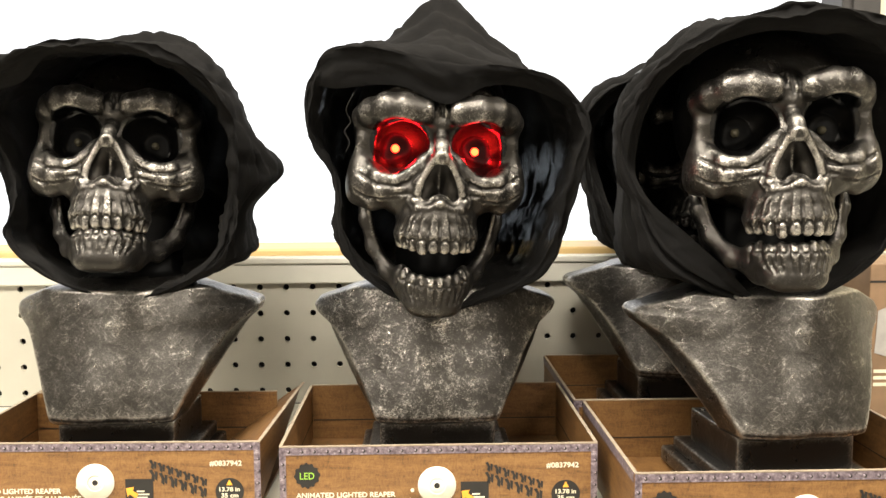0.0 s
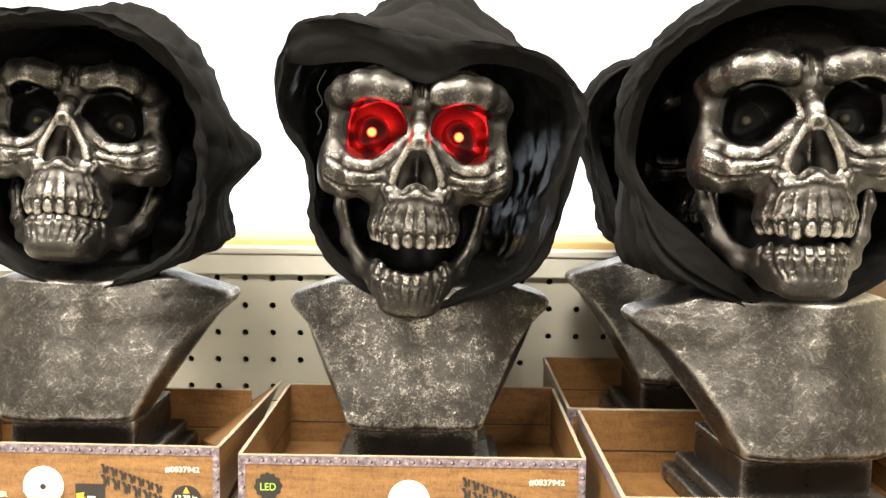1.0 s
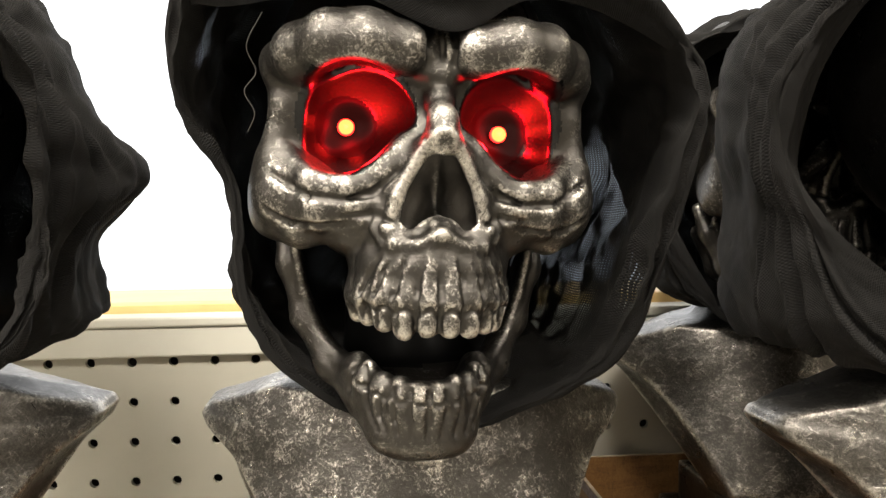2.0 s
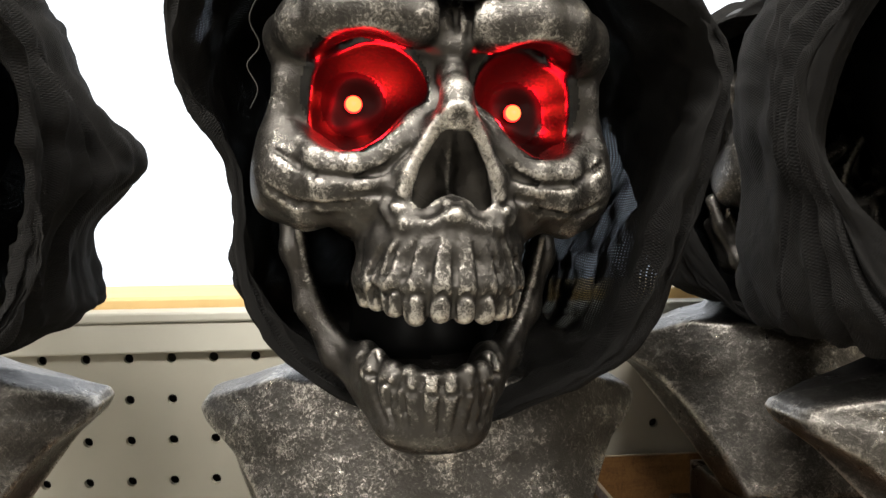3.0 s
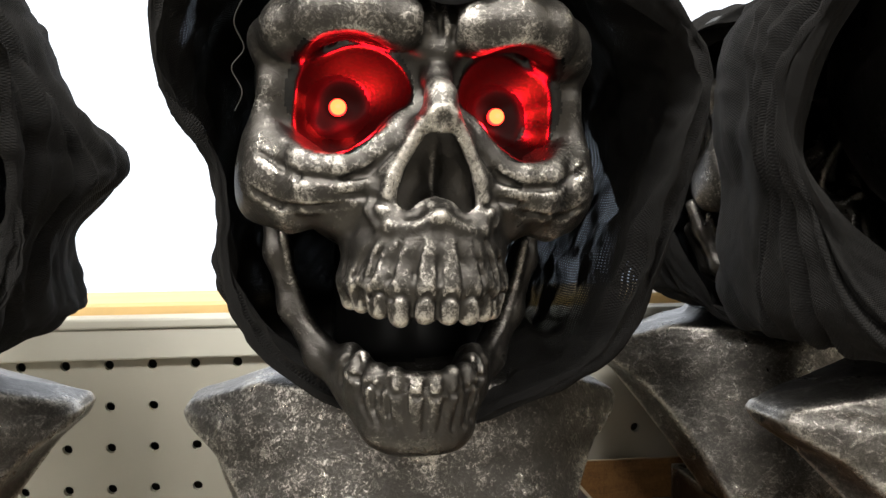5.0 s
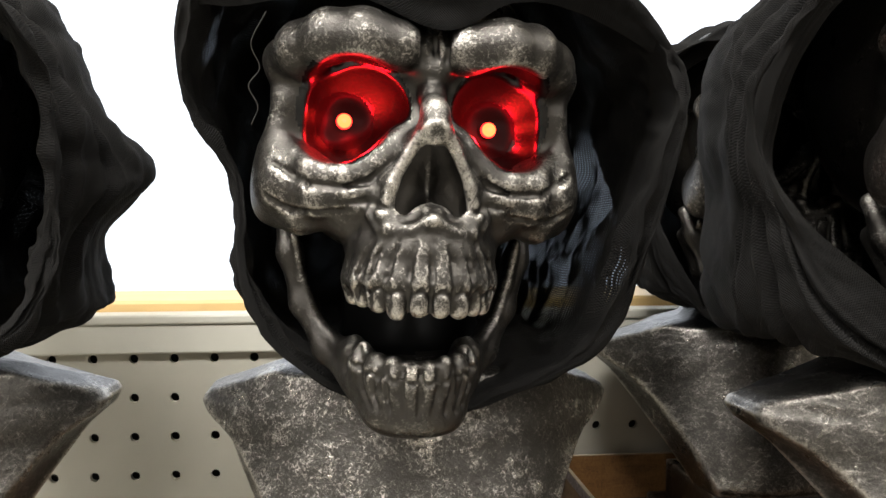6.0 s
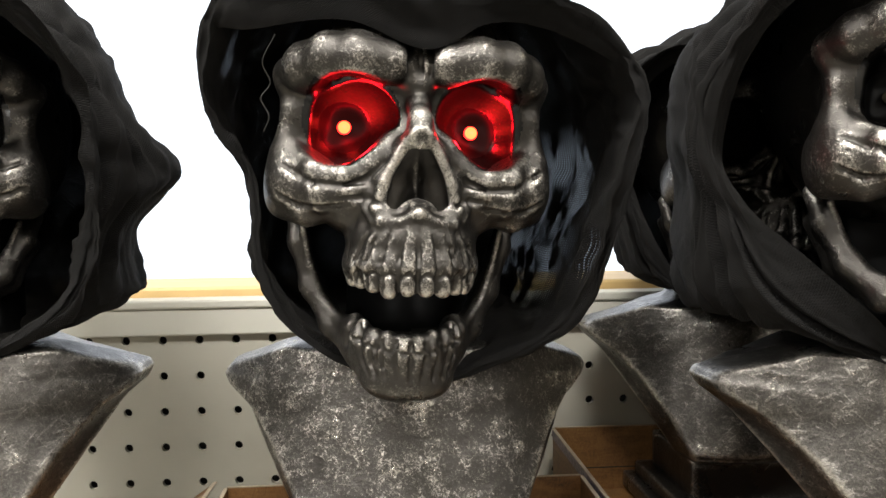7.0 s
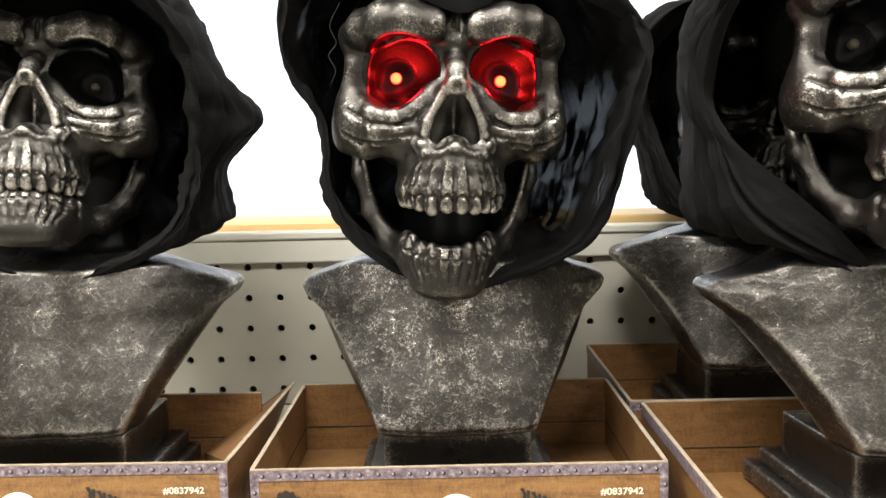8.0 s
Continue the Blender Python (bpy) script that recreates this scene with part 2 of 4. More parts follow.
def lettering(name, words, size, x, y, z, material, parent, slant=0.0, width=None, bold=0.0):
    """Words as a thin raised mesh that faces -y; x, z is the left end of the base line."""
    cu = bpy.data.curves.new(name, "FONT")
    cu.body, cu.size, cu.extrude, cu.offset = words, size, 0.0001, bold
    tmp = bpy.data.objects.new(name, cu)
    scene.collection.objects.link(tmp)
    bpy.context.view_layer.update()
    me = bpy.data.meshes.new_from_object(tmp.evaluated_get(bpy.context.evaluated_depsgraph_get()))
    bpy.data.objects.remove(tmp)
    co = np.empty(len(me.vertices) * 3)
    me.vertices.foreach_get("co", co)
    co = co.reshape(-1, 3)
    sx = width / (co[:, 0].max() - co[:, 0].min()) if width else 1.0
    co[:, 0] = (co[:, 0] - co[:, 0].min()) * sx
    me.vertices.foreach_set("co", co.ravel())
    me.materials.clear()
    me.materials.append(material)
    ob = new(name, me)
    ob.parent = parent
    ob.matrix_local = pose(x, y, z, 90, 0, 0) @ pose(0, 0, 0, 0, 0, slant)
    return ob


# ---- setting ----
SHELF_Z, WALL_Y = 1.208, 0.85


def structure(name, bm, material, label, category):
    return thing(name, bm, material, label, category, kind="structure")


structure("floor", cube(-4, 4, -3.5, 3.0, -0.05, 0.0), FLOOR, "grey vinyl shop floor", "floor")
structure("ceiling", cube(-4, 4, -3.5, 3.0, 3.0, 3.05), CEILING, "white ceiling of the shop", "ceiling")
structure("wall_south", cube(-4, 4, -3.55, -3.5, 0, 3.0), WALLPAINT, "plain painted wall of the shop", "wall")
structure("wall_west", cube(-4.05, -4, -3.5, 3.0, 0, 3.0), WALLPAINT, "plain painted wall of the shop", "wall")
structure("wall_east", cube(4, 4.05, -3.5, 3.0, 0, 3.0), WALLPAINT, "plain painted wall of the shop", "wall")
# north wall: cream paint beside the window, parapet below it
POST_X0, POST_X1, WIN_Y = 0.4225, 0.464, 0.93
structure("wall_north", cube(POST_X1, 4, WIN_Y + 0.03, WIN_Y + 0.09, 0, 3.0), CREAM, "cream painted wall beside the bright window", "wall")
structure("wall_below_window", cube(-4, POST_X1, WIN_Y - 0.01, WIN_Y + 0.09, 0, 1.335), WALLPAINT, "plain painted wall under the window", "wall")
structure("wall_above_window", cube(-4, POST_X1, WIN_Y, WIN_Y + 0.09, 2.6, 3.0), WALLPAINT, "plain painted wall over the window", "wall")
structure("backdrop", cube(-9, 9, 4.5, 4.6, -1, 6), OUTSIDE, "overexposed white daylight outside the window", "daylight")
window = empty("window_1", pose(0, WIN_Y, 1.36), "large shop window with dark bronze metal frame", "window", kind="structure")
frame_bm = cube(POST_X0, POST_X1, 0.0, 0.05, 0.008, 1.24, 0.002)
box(frame_bm, POST_X0 + 0.010, POST_X0 + 0.0135, -0.004, 0.002, 0.008, 1.24)
part("window_post", frame_bm, DARK_METAL, window, "dark bronze metal post")
part("window_sill", cube(-2.0, 0.9, -0.06, 0.025, -0.02, -0.002, 0.002), SILL_WOOD, window, "pale yellow wooden sill")
part("window_ledge", cube(POST_X0 - 0.012, 0.9, -0.012, 0.03, -0.002, 0.008, 0.001), DARK_METAL, window, "grey metal ledge")

# shelving bay
deck = cube(-0.75, 0.405, 0.47, WALL_Y, SHELF_Z - 0.030, SHELF_Z, 0.002)
structure("shelf_deck", deck, BEIGE, "beige powder-coated metal shop shelf", "shelf")
structure("shelf_deck", cube(0.408, 1.2, 0.47, WALL_Y, SHELF_Z - 0.030, SHELF_Z, 0.002), BEIGE, "beige powder-coated metal shop shelf", "shelf")


def pegboard(x0, cols, ztop, rows, pitch=0.0254, r=0.0030, thick=0.004, n=12):
    """A board of square cells, each with a round hole through it; x0, ztop: centre of the top left hole."""
    bm = bmesh.new()
    h = pitch / 2
    for i in range(cols):
        for j in range(rows):
            cx, cz = x0 + i * pitch, ztop - j * pitch
            ring, back, sq = [], [], []
            for k in range(n):
                a = 2 * math.pi * (k + 0.5) / n
                c, s = math.cos(a), math.sin(a)
                ring.append(bm.verts.new((cx + r * c, 0, cz + r * s)))
                back.append(bm.verts.new((cx + r * c, thick, cz + r * s)))
                m = h / max(abs(c), abs(s))
                sq.append((cx + m * c, cz + m * s))
            out = [bm.verts.new((x, 0, z)) for x, z in sq]
            for k in range(n):
                q = (k + 1) % n
                a0, a1 = 2 * math.pi * (k + 0.5) / n, 2 * math.pi * (k + 1.5) / n
                face = [ring[k], ring[q], out[q], out[k]]
                for d in (45, 135, 225, 315):
                    if a0 < radians(d) < a1:
                        cv = bm.verts.new((cx + h * (1 if math.cos(radians(d)) > 0 else -1), 0, cz + h * (1 if math.sin(radians(d)) > 0 else -1)))
                        face = [ring[k], ring[q], out[q], cv, out[k]]
                bm.faces.new(face)
                bm.faces.new((ring[q], ring[k], back[k], back[q]))
    bmesh.ops.remove_doubles(bm, verts=bm.verts, dist=0.0002)
    return bm


bay = empty("shelf_back", pose(0, WALL_Y, 0), "beige perforated metal back panel of the shop shelving", "shelving", kind="structure")
COLS = 42
X0 = -0.178 - 20 * 0.0254
part("pegboard", pegboard(X0, COLS, 1.3226, 5), BEIGE, bay, "beige perforated metal panel")
# added dark sheet: the shade behind the peg holes, as colour
part("hole_shade_sheet", cube(X0 - 0.02, 0.385, 0.020, 0.024, 0.9, 1.335), GAP_SHADE, bay)
rail = cube(X0 - 0.0127, 0.3895, -0.004, 0.012, 1.3262, 1.3450, 0.0012)
box(rail, X0 - 0.0127, 0.3895, -0.0055, 0.016, 1.3450, 1.3515, 0.0015)
part("top_rail", rail, RAIL_PAINT, bay, "pale metal rail along the top of the panel")


def upright(x):
    up = empty("shelf_upright", pose(x, WALL_Y, 0), "beige slotted steel upright of the shelving", "upright", kind="structure")
    bm = bmesh.new()
    slots = [(1.345 - 0.0265 * k) for k in range(6)]
    w, s = 0.016, 0.0048
    box(bm, -w, -s, -0.006, 0.02, 0.9, 1.352)
    box(bm, s, w, -0.006, 0.02, 0.9, 1.352)
    last = 1.352
    for z in slots:
        box(bm, -s, s, -0.0058, 0.006, z, last)
        last = z - 0.0185
    box(bm, -s, s, -0.0058, 0.006, 0.9, last)
    part("slotted_face", bm, RAIL_PAINT, up)
    # added dark strip, painted as the shade within the slots
    part("slot_shade_strip", cube(-s, s, 0.0065, 0.010, 0.9, 1.35), GAP_SHADE, up)


upright(0.407)
structure("shelf_back_panel", cube(0.4245, 1.2, WALL_Y - 0.004, WALL_Y + 0.01, 0.9, 1.352), BEIGE, "beige metal back panel of the next shelving bay", "shelving")


# ---- skull busts ----
class Solid:
    """A solid on a grid of cubes, shaped by joining and carving rounded forms, then skinned."""

    def __init__(self, lo, hi, h):
        self.lo, self.h = np.array(lo, dtype=np.float32), h
        n = [int(round((b - a) / h)) + 1 for a, b in zip(lo, hi)]
        self.ax = [np.float32(lo[k]) + np.arange(n[k], dtype=np.float32) * np.float32(h) for k in range(3)]
        self.f = np.full(n, 0.05, dtype=np.float32)

    def local(self, lo, hi, pad):
        sl = []
        for k in range(3):
            a = int(np.searchsorted(self.ax[k], lo[k] - pad))
            b = int(np.searchsorted(self.ax[k], hi[k] + pad))
            if b - a < 1:
                return None
            sl.append(slice(a, b))
        x, y, z = (self.ax[k][sl[k]] for k in range(3))
        return tuple(sl), x[:, None, None], y[None, :, None], z[None, None, :]

    def blend(self, sl, d, k, carve):
        a = self.f[sl]
        if carve:
            a, d = -a, d
        h = np.clip(0.5 + 0.5 * (a - d) / k, 0, 1)
        r = a * (1 - h) + d * h - k * h * (1 - h)
        self.f[sl] = -r if carve else r

    def egg(self, c, r, k=0.004, carve=False, turn=0.0):
        big = max(r)
        got = self.local([v - big for v in c], [v + big for v in c], k + 0.006)
        if not got:
            return
        sl, x, y, z = got
        x, y, z = x - c[0], y - c[1], z - c[2]
        if turn:
            ct, st = math.cos(turn), math.sin(turn)
            x, z = x * ct + z * st, -x * st + z * ct
        q = np.sqrt((x / r[0]) ** 2 + (y / r[1]) ** 2 + (z / r[2]) ** 2)
        self.blend(sl, (q - 1) * min(r) * np.minimum(1.0, 0.6 + 0.4 * q), k, carve)

    def rod(self, a, b, ra, rb=None, k=0.003, carve=False):
        rb = ra if rb is None else rb
        m = max(ra, rb)
        got = self.local([min(p, q) - m for p, q in zip(a, b)], [max(p, q) + m for p, q in zip(a, b)], k + 0.006)
        if not got:
            return
        sl, x, y, z = got
        d = [q - p for p, q in zip(a, b)]
        t = np.clip(((x - a[0]) * d[0] + (y - a[1]) * d[1] + (z - a[2]) * d[2]) / (sum(v * v for v in d) + 1e-12), 0, 1)
        dist = np.sqrt((x - a[0] - t * d[0]) ** 2 + (y - a[1] - t * d[1]) ** 2 + (z - a[2] - t * d[2]) ** 2) - (ra + (rb - ra) * t)
        self.blend(sl, dist, k, carve)

    def chain(self, pts, radii, k=0.003, carve=False):
        for (p, q, ra, rb) in zip(pts, pts[1:], radii, radii[1:]):
            self.rod(p, q, ra, rb, k, carve)

    def front(self, x, z):
        """The foremost place of the solid at x, z."""
        i = min(max(int(round((x - self.lo[0]) / self.h)), 0), self.f.shape[0] - 1)
        k = min(max(int(round((z - self.lo[2]) / self.h)), 0), self.f.shape[2] - 1)
        hit = np.flatnonzero(self.f[i, :, k] < 0)
        return float(self.ax[1][hit[0]]) if len(hit) else None

    def ridge(self, line, radii, lift=0.0, k=0.0010, carve=False, sides=(1, -1)):
        """A raised or sunken line along the front of the solid, through places in x and z."""
        for s in sides:
            pts, rr = [], []
            for (p, q, ra, rb) in zip(line, line[1:], radii, radii[1:]):
                n = max(2, int(math.hypot(q[0] - p[0], q[1] - p[1]) / 0.0018))
                for t in range(n + 1):
                    u = t / n
                    x, z = s * (p[0] + (q[0] - p[0]) * u), p[1] + (q[1] - p[1]) * u
                    y = self.front(x, z)
                    if y is not None and (not pts or abs(y - lift - pts[-1][1]) < 0.006):
                        pts.append((x, y - lift, z))
                        rr.append(ra + (rb - ra) * u)
            self.chain(pts, rr, k, carve)

    def both(self, method, *args, **kw):
        """The same form on both sides of the middle plane."""
        for s in (1, -1):
            count = 2 if method == self.rod else 1
            flipped = []
            for a in args[:count]:
                flipped.append([(p[0] * s, p[1], p[2]) for p in a] if isinstance(a, list) else (a[0] * s, a[1], a[2]))
            more = dict(kw)
            if "turn" in more:
                more["turn"] = more["turn"] * s
            method(*flipped, *args[count:], **more)

    def raised(self, verts, reach=6):
        """How far each place stands proud of its surroundings, 0 to 1."""
        a = (self.f < 0).astype(np.float32)
        for axis in range(3):
            c = np.cumsum(np.pad(a, [(reach + 1, reach) if k == axis else (0, 0) for k in range(3)], mode="edge"), axis=axis)
            n = a.shape[axis]
            a = (np.take(c, np.arange(2 * reach + 1, 2 * reach + 1 + n), axis) - np.take(c, np.arange(0, n), axis)) / (2 * reach + 1)
        i = np.clip(np.round((verts - self.lo) / self.h).astype(int), 0, np.array(a.shape) - 1)
        return np.clip((0.47 - a[tuple(i.T)]) * 5.0, 0, 1)

    def skin(self):
        f, s = self.f, self.f < 0
        n = np.zeros([d - 1 for d in f.shape], dtype=np.int8)
        offs = [(i, j, k) for i in (0, 1) for j in (0, 1) for k in (0, 1)]
        for i, j, k in offs:
            n += s[i:i + n.shape[0], j:j + n.shape[1], k:k + n.shape[2]]
        idx = np.argwhere((n > 0) & (n < 8))
        ids = np.full(n.shape, -1, dtype=np.int64)
        ids[tuple(idx.T)] = np.arange(len(idx))
        acc, cnt = np.zeros((len(idx), 3)), np.zeros(len(idx))
        for a in offs:
            for d in range(3):
                if a[d]:
                    continue
                b = list(a)
                b[d] = 1
                fa = f[tuple((idx + a).T)].astype(float)
                fb = f[tuple((idx + b).T)].astype(float)
                hit = (fa < 0) != (fb < 0)
                t = np.where(hit, fa / np.where(hit, fa - fb, 1), 0)
                p = np.array(a, dtype=float)[None, :] + t[:, None] * (np.array(b) - np.array(a))[None, :]
                acc += p * hit[:, None]
                cnt += hit
        verts = self.lo[None, :] + self.h * (idx + acc / cnt[:, None])
        faces = []
        for d in range(3):
            u, v = (d + 1) % 3, (d + 2) % 3
            lo = [slice(None)] * 3
            hi = [slice(None)] * 3
            lo[d], hi[d] = slice(0, -1), slice(1, None)
            e = np.argwhere(s[tuple(lo)] != s[tuple(hi)])
            e = e[(e[:, u] > 0) & (e[:, v] > 0) & (e[:, u] < f.shape[u] - 1) & (e[:, v] < f.shape[v] - 1)]
            inside = s[tuple(e.T)]
            q = []
            for du, dv in ((1, 1), (0, 1), (0, 0), (1, 0)):
                c = e.copy()
                c[:, u] -= du
                c[:, v] -= dv
                q.append(ids[tuple(c.T)])
            q = np.stack(q, 1)
            q[~inside] = q[~inside][:, ::-1]
            faces.append(q)
        return verts, np.concatenate(faces)


EYE_X, EYE_Z, GAZE = 0.0265, 0.2345, -0.0014


def arc(phi, cy, rx, ry, z):
    return (rx * math.sin(radians(phi)), cy - ry * math.cos(radians(phi)), z)


def skull_solid():
    g = Solid((-0.070, -0.110, 0.160), (0.070, 0.068, 0.318), 0.00095)
    g.egg((0, -0.006, 0.252), (0.060, 0.072, 0.062), 0.006)
    g.egg((0, -0.050, 0.222), (0.050, 0.036, 0.034), 0.010)
    g.egg((0, -0.058, 0.200), (0.022, 0.030, 0.022), 0.008)
    # brow ridges: two long rounded pads with a groove between them
    g.both(g.chain, [(0.0125, -0.0840, 0.2575), (0.024, -0.0840, 0.2585), (0.036, -0.0790, 0.2585), (0.0470, -0.0695, 0.2565), (0.0530, -0.0605, 0.2545)],
           [0.0086, 0.0100, 0.0100, 0.0092, 0.0078], k=0.0035)
    g.rod((0, -0.0760, 0.2600), (0, -0.0800, 0.2500), 0.0075, 0.0055, k=0.0060)
    g.rod((0.0006, -0.0855, 0.266), (0, -0.0865, 0.2515), 0.0008, 0.0006, k=0.0020, carve=True)
    # outer orbit and cheekbone
    g.both(g.chain, [(0.0540, -0.058, 0.254), (0.0520, -0.0610, 0.240), (0.0535, -0.0595, 0.224)], [0.0060, 0.0046, 0.0075], k=0.004)
    g.both(g.egg, (0.0515, -0.054, 0.2135), (0.0125, 0.0200, 0.0135), 0.006)
    g.both(g.egg, (0.0410, -0.050, 0.2420), (0.0140, 0.0190, 0.0180), 0.005)
    # sockets
    g.both(g.egg, (EYE_X, -0.080, 0.2365), (0.0190, 0.027, 0.0165), 0.002, carve=True, turn=0.10)
    g.both(g.egg, (EYE_X + 0.006, -0.080, 0.2300), (0.0140, 0.025, 0.0125), 0.002, carve=True)
    # lids and folds under the eyes
    g.both(g.chain, [(0.0095, -0.0800, 0.2280), (0.0170, -0.0815, 0.2185), (0.0290, -0.0815, 0.2150), (0.0420, -0.0760, 0.2165), (0.0510, -0.0640, 0.2240)],
           [0.0018, 0.0023, 0.0026, 0.0030, 0.0030], k=0.0030)
    g.both(g.chain, [(0.0130, -0.0795, 0.2160), (0.0230, -0.0800, 0.2090), (0.0380, -0.0755, 0.2085), (0.0540, -0.0590, 0.2135)],
           [0.0018, 0.0028, 0.0038, 0.0046], k=0.0085)
    g.both(g.chain, [(0.0280, -0.0710, 0.2015), (0.0440, -0.0650, 0.2020), (0.0560, -0.0510, 0.2060)], [0.0020, 0.0032, 0.0044], k=0.0090)
    # nose: a narrow bridge that widens to an overhanging tip
    g.chain([(0, -0.0770, 0.2460), (0, -0.0840, 0.2410), (0, -0.0905, 0.2350), (0, -0.0935, 0.2290)], [0.0030, 0.0034, 0.0042, 0.0052], k=0.0035)
    g.both(g.chain, [(0.003, -0.0905, 0.2280), (0.0115, -0.0850, 0.2140), (0.0145, -0.0850, 0.2040)], [0.0036, 0.0042, 0.0040], k=0.003)
    g.both(g.rod, (0.0095, -0.0800, 0.2240), (0.0235, -0.0710, 0.2030), 0.0062, 0.0075, k=0.007)
    # upper jaw
    for z, rx, ry in ((0.201, 0.0195, 0.026), (0.192, 0.0215, 0.028), (0.183, 0.0226, 0.0292)):
        for p in range(-80, 80, 16):
            g.rod(arc(p, -0.063, rx, ry, z), arc(p + 16, -0.063, rx, ry, z), 0.0055, k=0.004)
    g.egg((0, -0.060, 0.186), (0.017, 0.026, 0.016), 0.004)
    g.egg((0, -0.060, 0.170), (0.0165, 0.024, 0.012), 0.003, carve=True)
    rnd = random.Random(5)
    teeth = (-76, -59, -42, -25.5, -8.5, 8.5, 25.5, 42, 59, 76)
    for p in teeth:
        jz = rnd.uniform(-0.0012, 0.0008)
        w = 0.0036 if abs(p) < 50 else 0.0032
        top = arc(p * 0.97 + rnd.uniform(-3, 3), -0.063, 0.0225, 0.0300, 0.2010 + 4 * jz)
        low = arc(p, -0.063, 0.0250, 0.0336, 0.1815 + 0.6 * jz)
        g.chain([top, low], [0.0026, 0.0034], k=0.0022)
        g.chain([arc(p, -0.063, 0.0238, 0.0322, 0.1785 + jz), arc(p, -0.063, 0.0236, 0.0324, 0.1735 + jz + abs(p) * 0.00003)], [w + 0.0006, w], k=0.0016)
    for a, b2 in zip(teeth, teeth[1:]):
        p = (a + b2) / 2
        g.chain([arc(p, -0.063, 0.0275, 0.0385, 0.1935), arc(p, -0.063, 0.0282, 0.0382, 0.1840)], [0.0003, 0.0007], k=0.0020, carve=True)
        g.rod(arc(p, -0.063, 0.0272, 0.0365, 0.1790), arc(p, -0.063, 0.0272, 0.0365, 0.1690), 0.0006, 0.0011, k=0.001, carve=True)
    # nose opening
    g.both(g.chain, [(0.0010, -0.1010, 0.2262), (0.0064, -0.0970, 0.2130), (0.0088, -0.0960, 0.2060)], [0.0044, 0.0068, 0.0058], k=0.0015, carve=True)
    g.both(g.chain, [(0.0012, -0.0880, 0.2258), (0.0062, -0.0845, 0.2130), (0.0086, -0.0840, 0.2060)], [0.0044, 0.0070, 0.0060], k=0.0015, carve=True)
    g.chain([(0, -0.0750, 0.2100), (0, -0.0850, 0.2015)], [0.0010, 0.0020], k=0.0015)
    for k in range(12):
        a, b2 = 2 * math.pi * k / 12, 2 * math.pi * (k + 1) / 12
        g.rod((0.0020 * math.cos(a), -0.0785, 0.2160 + 0.0020 * math.sin(a)), (0.0020 * math.cos(b2), -0.0785, 0.2160 + 0.0020 * math.sin(b2)), 0.0008, k=0.0006)
    g.both(g.chain, [(0.0055, -0.0930, 0.2265), (0.0130, -0.0890, 0.2130), (0.0156, -0.0880, 0.2045), (0.0136, -0.0900, 0.1990), (0.0068, -0.0935, 0.1990), (0.0000, -0.0965, 0.2025)],
           [0.0014, 0.0017, 0.0022, 0.0021, 0.0017, 0.0020], k=0.0018)
    # creases and raised veins
    g.ridge([(0.0180, 0.2135), (0.0300, 0.2118), (0.0420, 0.2125), (0.0560, 0.2185)], [0.0005, 0.0008, 0.0009, 0.0006], 0.0, carve=True)
    g.ridge([(0.0260, 0.2055), (0.0380, 0.2040), (0.0480, 0.2045), (0.0580, 0.2090)], [0.0005, 0.0008, 0.0010, 0.0006], 0.0, carve=True)
    g.ridge([(0.0120, 0.2200), (0.0200, 0.2140), (0.0280, 0.2120)], [0.0006, 0.0010, 0.0006], 0.0, carve=True)
    g.ridge([(0.0150, 0.2060), (0.0210, 0.2080), (0.0300, 0.2072)], [0.0008, 0.0011, 0.0006], 0.0, carve=True)
    g.ridge([(0.0170, 0.1990), (0.0195, 0.2040), (0.0180, 0.2100)], [0.0012, 0.0014, 0.0008], -0.0003)
    g.ridge([(0.0035, 0.2660), (0.0045, 0.2600), (0.0040, 0.2520)], [0.0010, 0.0013, 0.0008], 0.0, carve=True)
    g.ridge([(0.0000, 0.2640), (0.0006, 0.2540)], [0.0007, 0.0007], 0.0, carve=True, sides=(1,))
    g.ridge([(0.0150, 0.2690), (0.0300, 0.2720), (0.0450, 0.2670)], [0.0006, 0.0010, 0.0006], 0.0, carve=True)
    for a, b2 in zip(teeth, teeth[1:]):
        sx = math.sin(radians((a + b2) / 2))
        g.ridge([(0.0185 * sx, 0.1955), (0.0225 * sx, 0.1895), (0.0250 * sx, 0.1835)], [0.0003, 0.0005, 0.0009], 0.0, carve=True, sides=(1,))
        g.ridge([(0.0242 * sx, 0.1810), (0.0242 * sx, 0.1690)], [0.0006, 0.0008], 0.0002, carve=True, sides=(1,))
    for p in teeth:
        sx = math.sin(radians(p))
        g.ridge([(0.0246 * sx - 0.0024, 0.1782), (0.0246 * sx, 0.1802), (0.0246 * sx + 0.0024, 0.1782)], [0.0004, 0.0005, 0.0004], 0.0, carve=True, sides=(1,))
    # light bulbs deep in the sockets
    for s in (-1, 1):
        c = (s * EYE_X + GAZE, -0.0530, EYE_Z)
        g.egg(c, (0.0116, 0.0030, 0.0116), 0.0012)
        for k in range(24):
            a, b2 = 2 * math.pi * k / 24, 2 * math.pi * (k + 1) / 24
            g.rod((c[0] + 0.0110 * math.cos(a), -0.0550, c[2] + 0.0110 * math.sin(a)), (c[0] + 0.0110 * math.cos(b2), -0.0550, c[2] + 0.0110 * math.sin(b2)), 0.0007, k=0.0006)
    verts, faces = g.skin()
    proud = g.raised(verts)
    # a narrower outer face
    u = np.clip((0.224 - verts[:, 2]) / 0.018, 0, 1)
    verts[:, 2] -= 0.0030 * u * u * (3 - 2 * u)
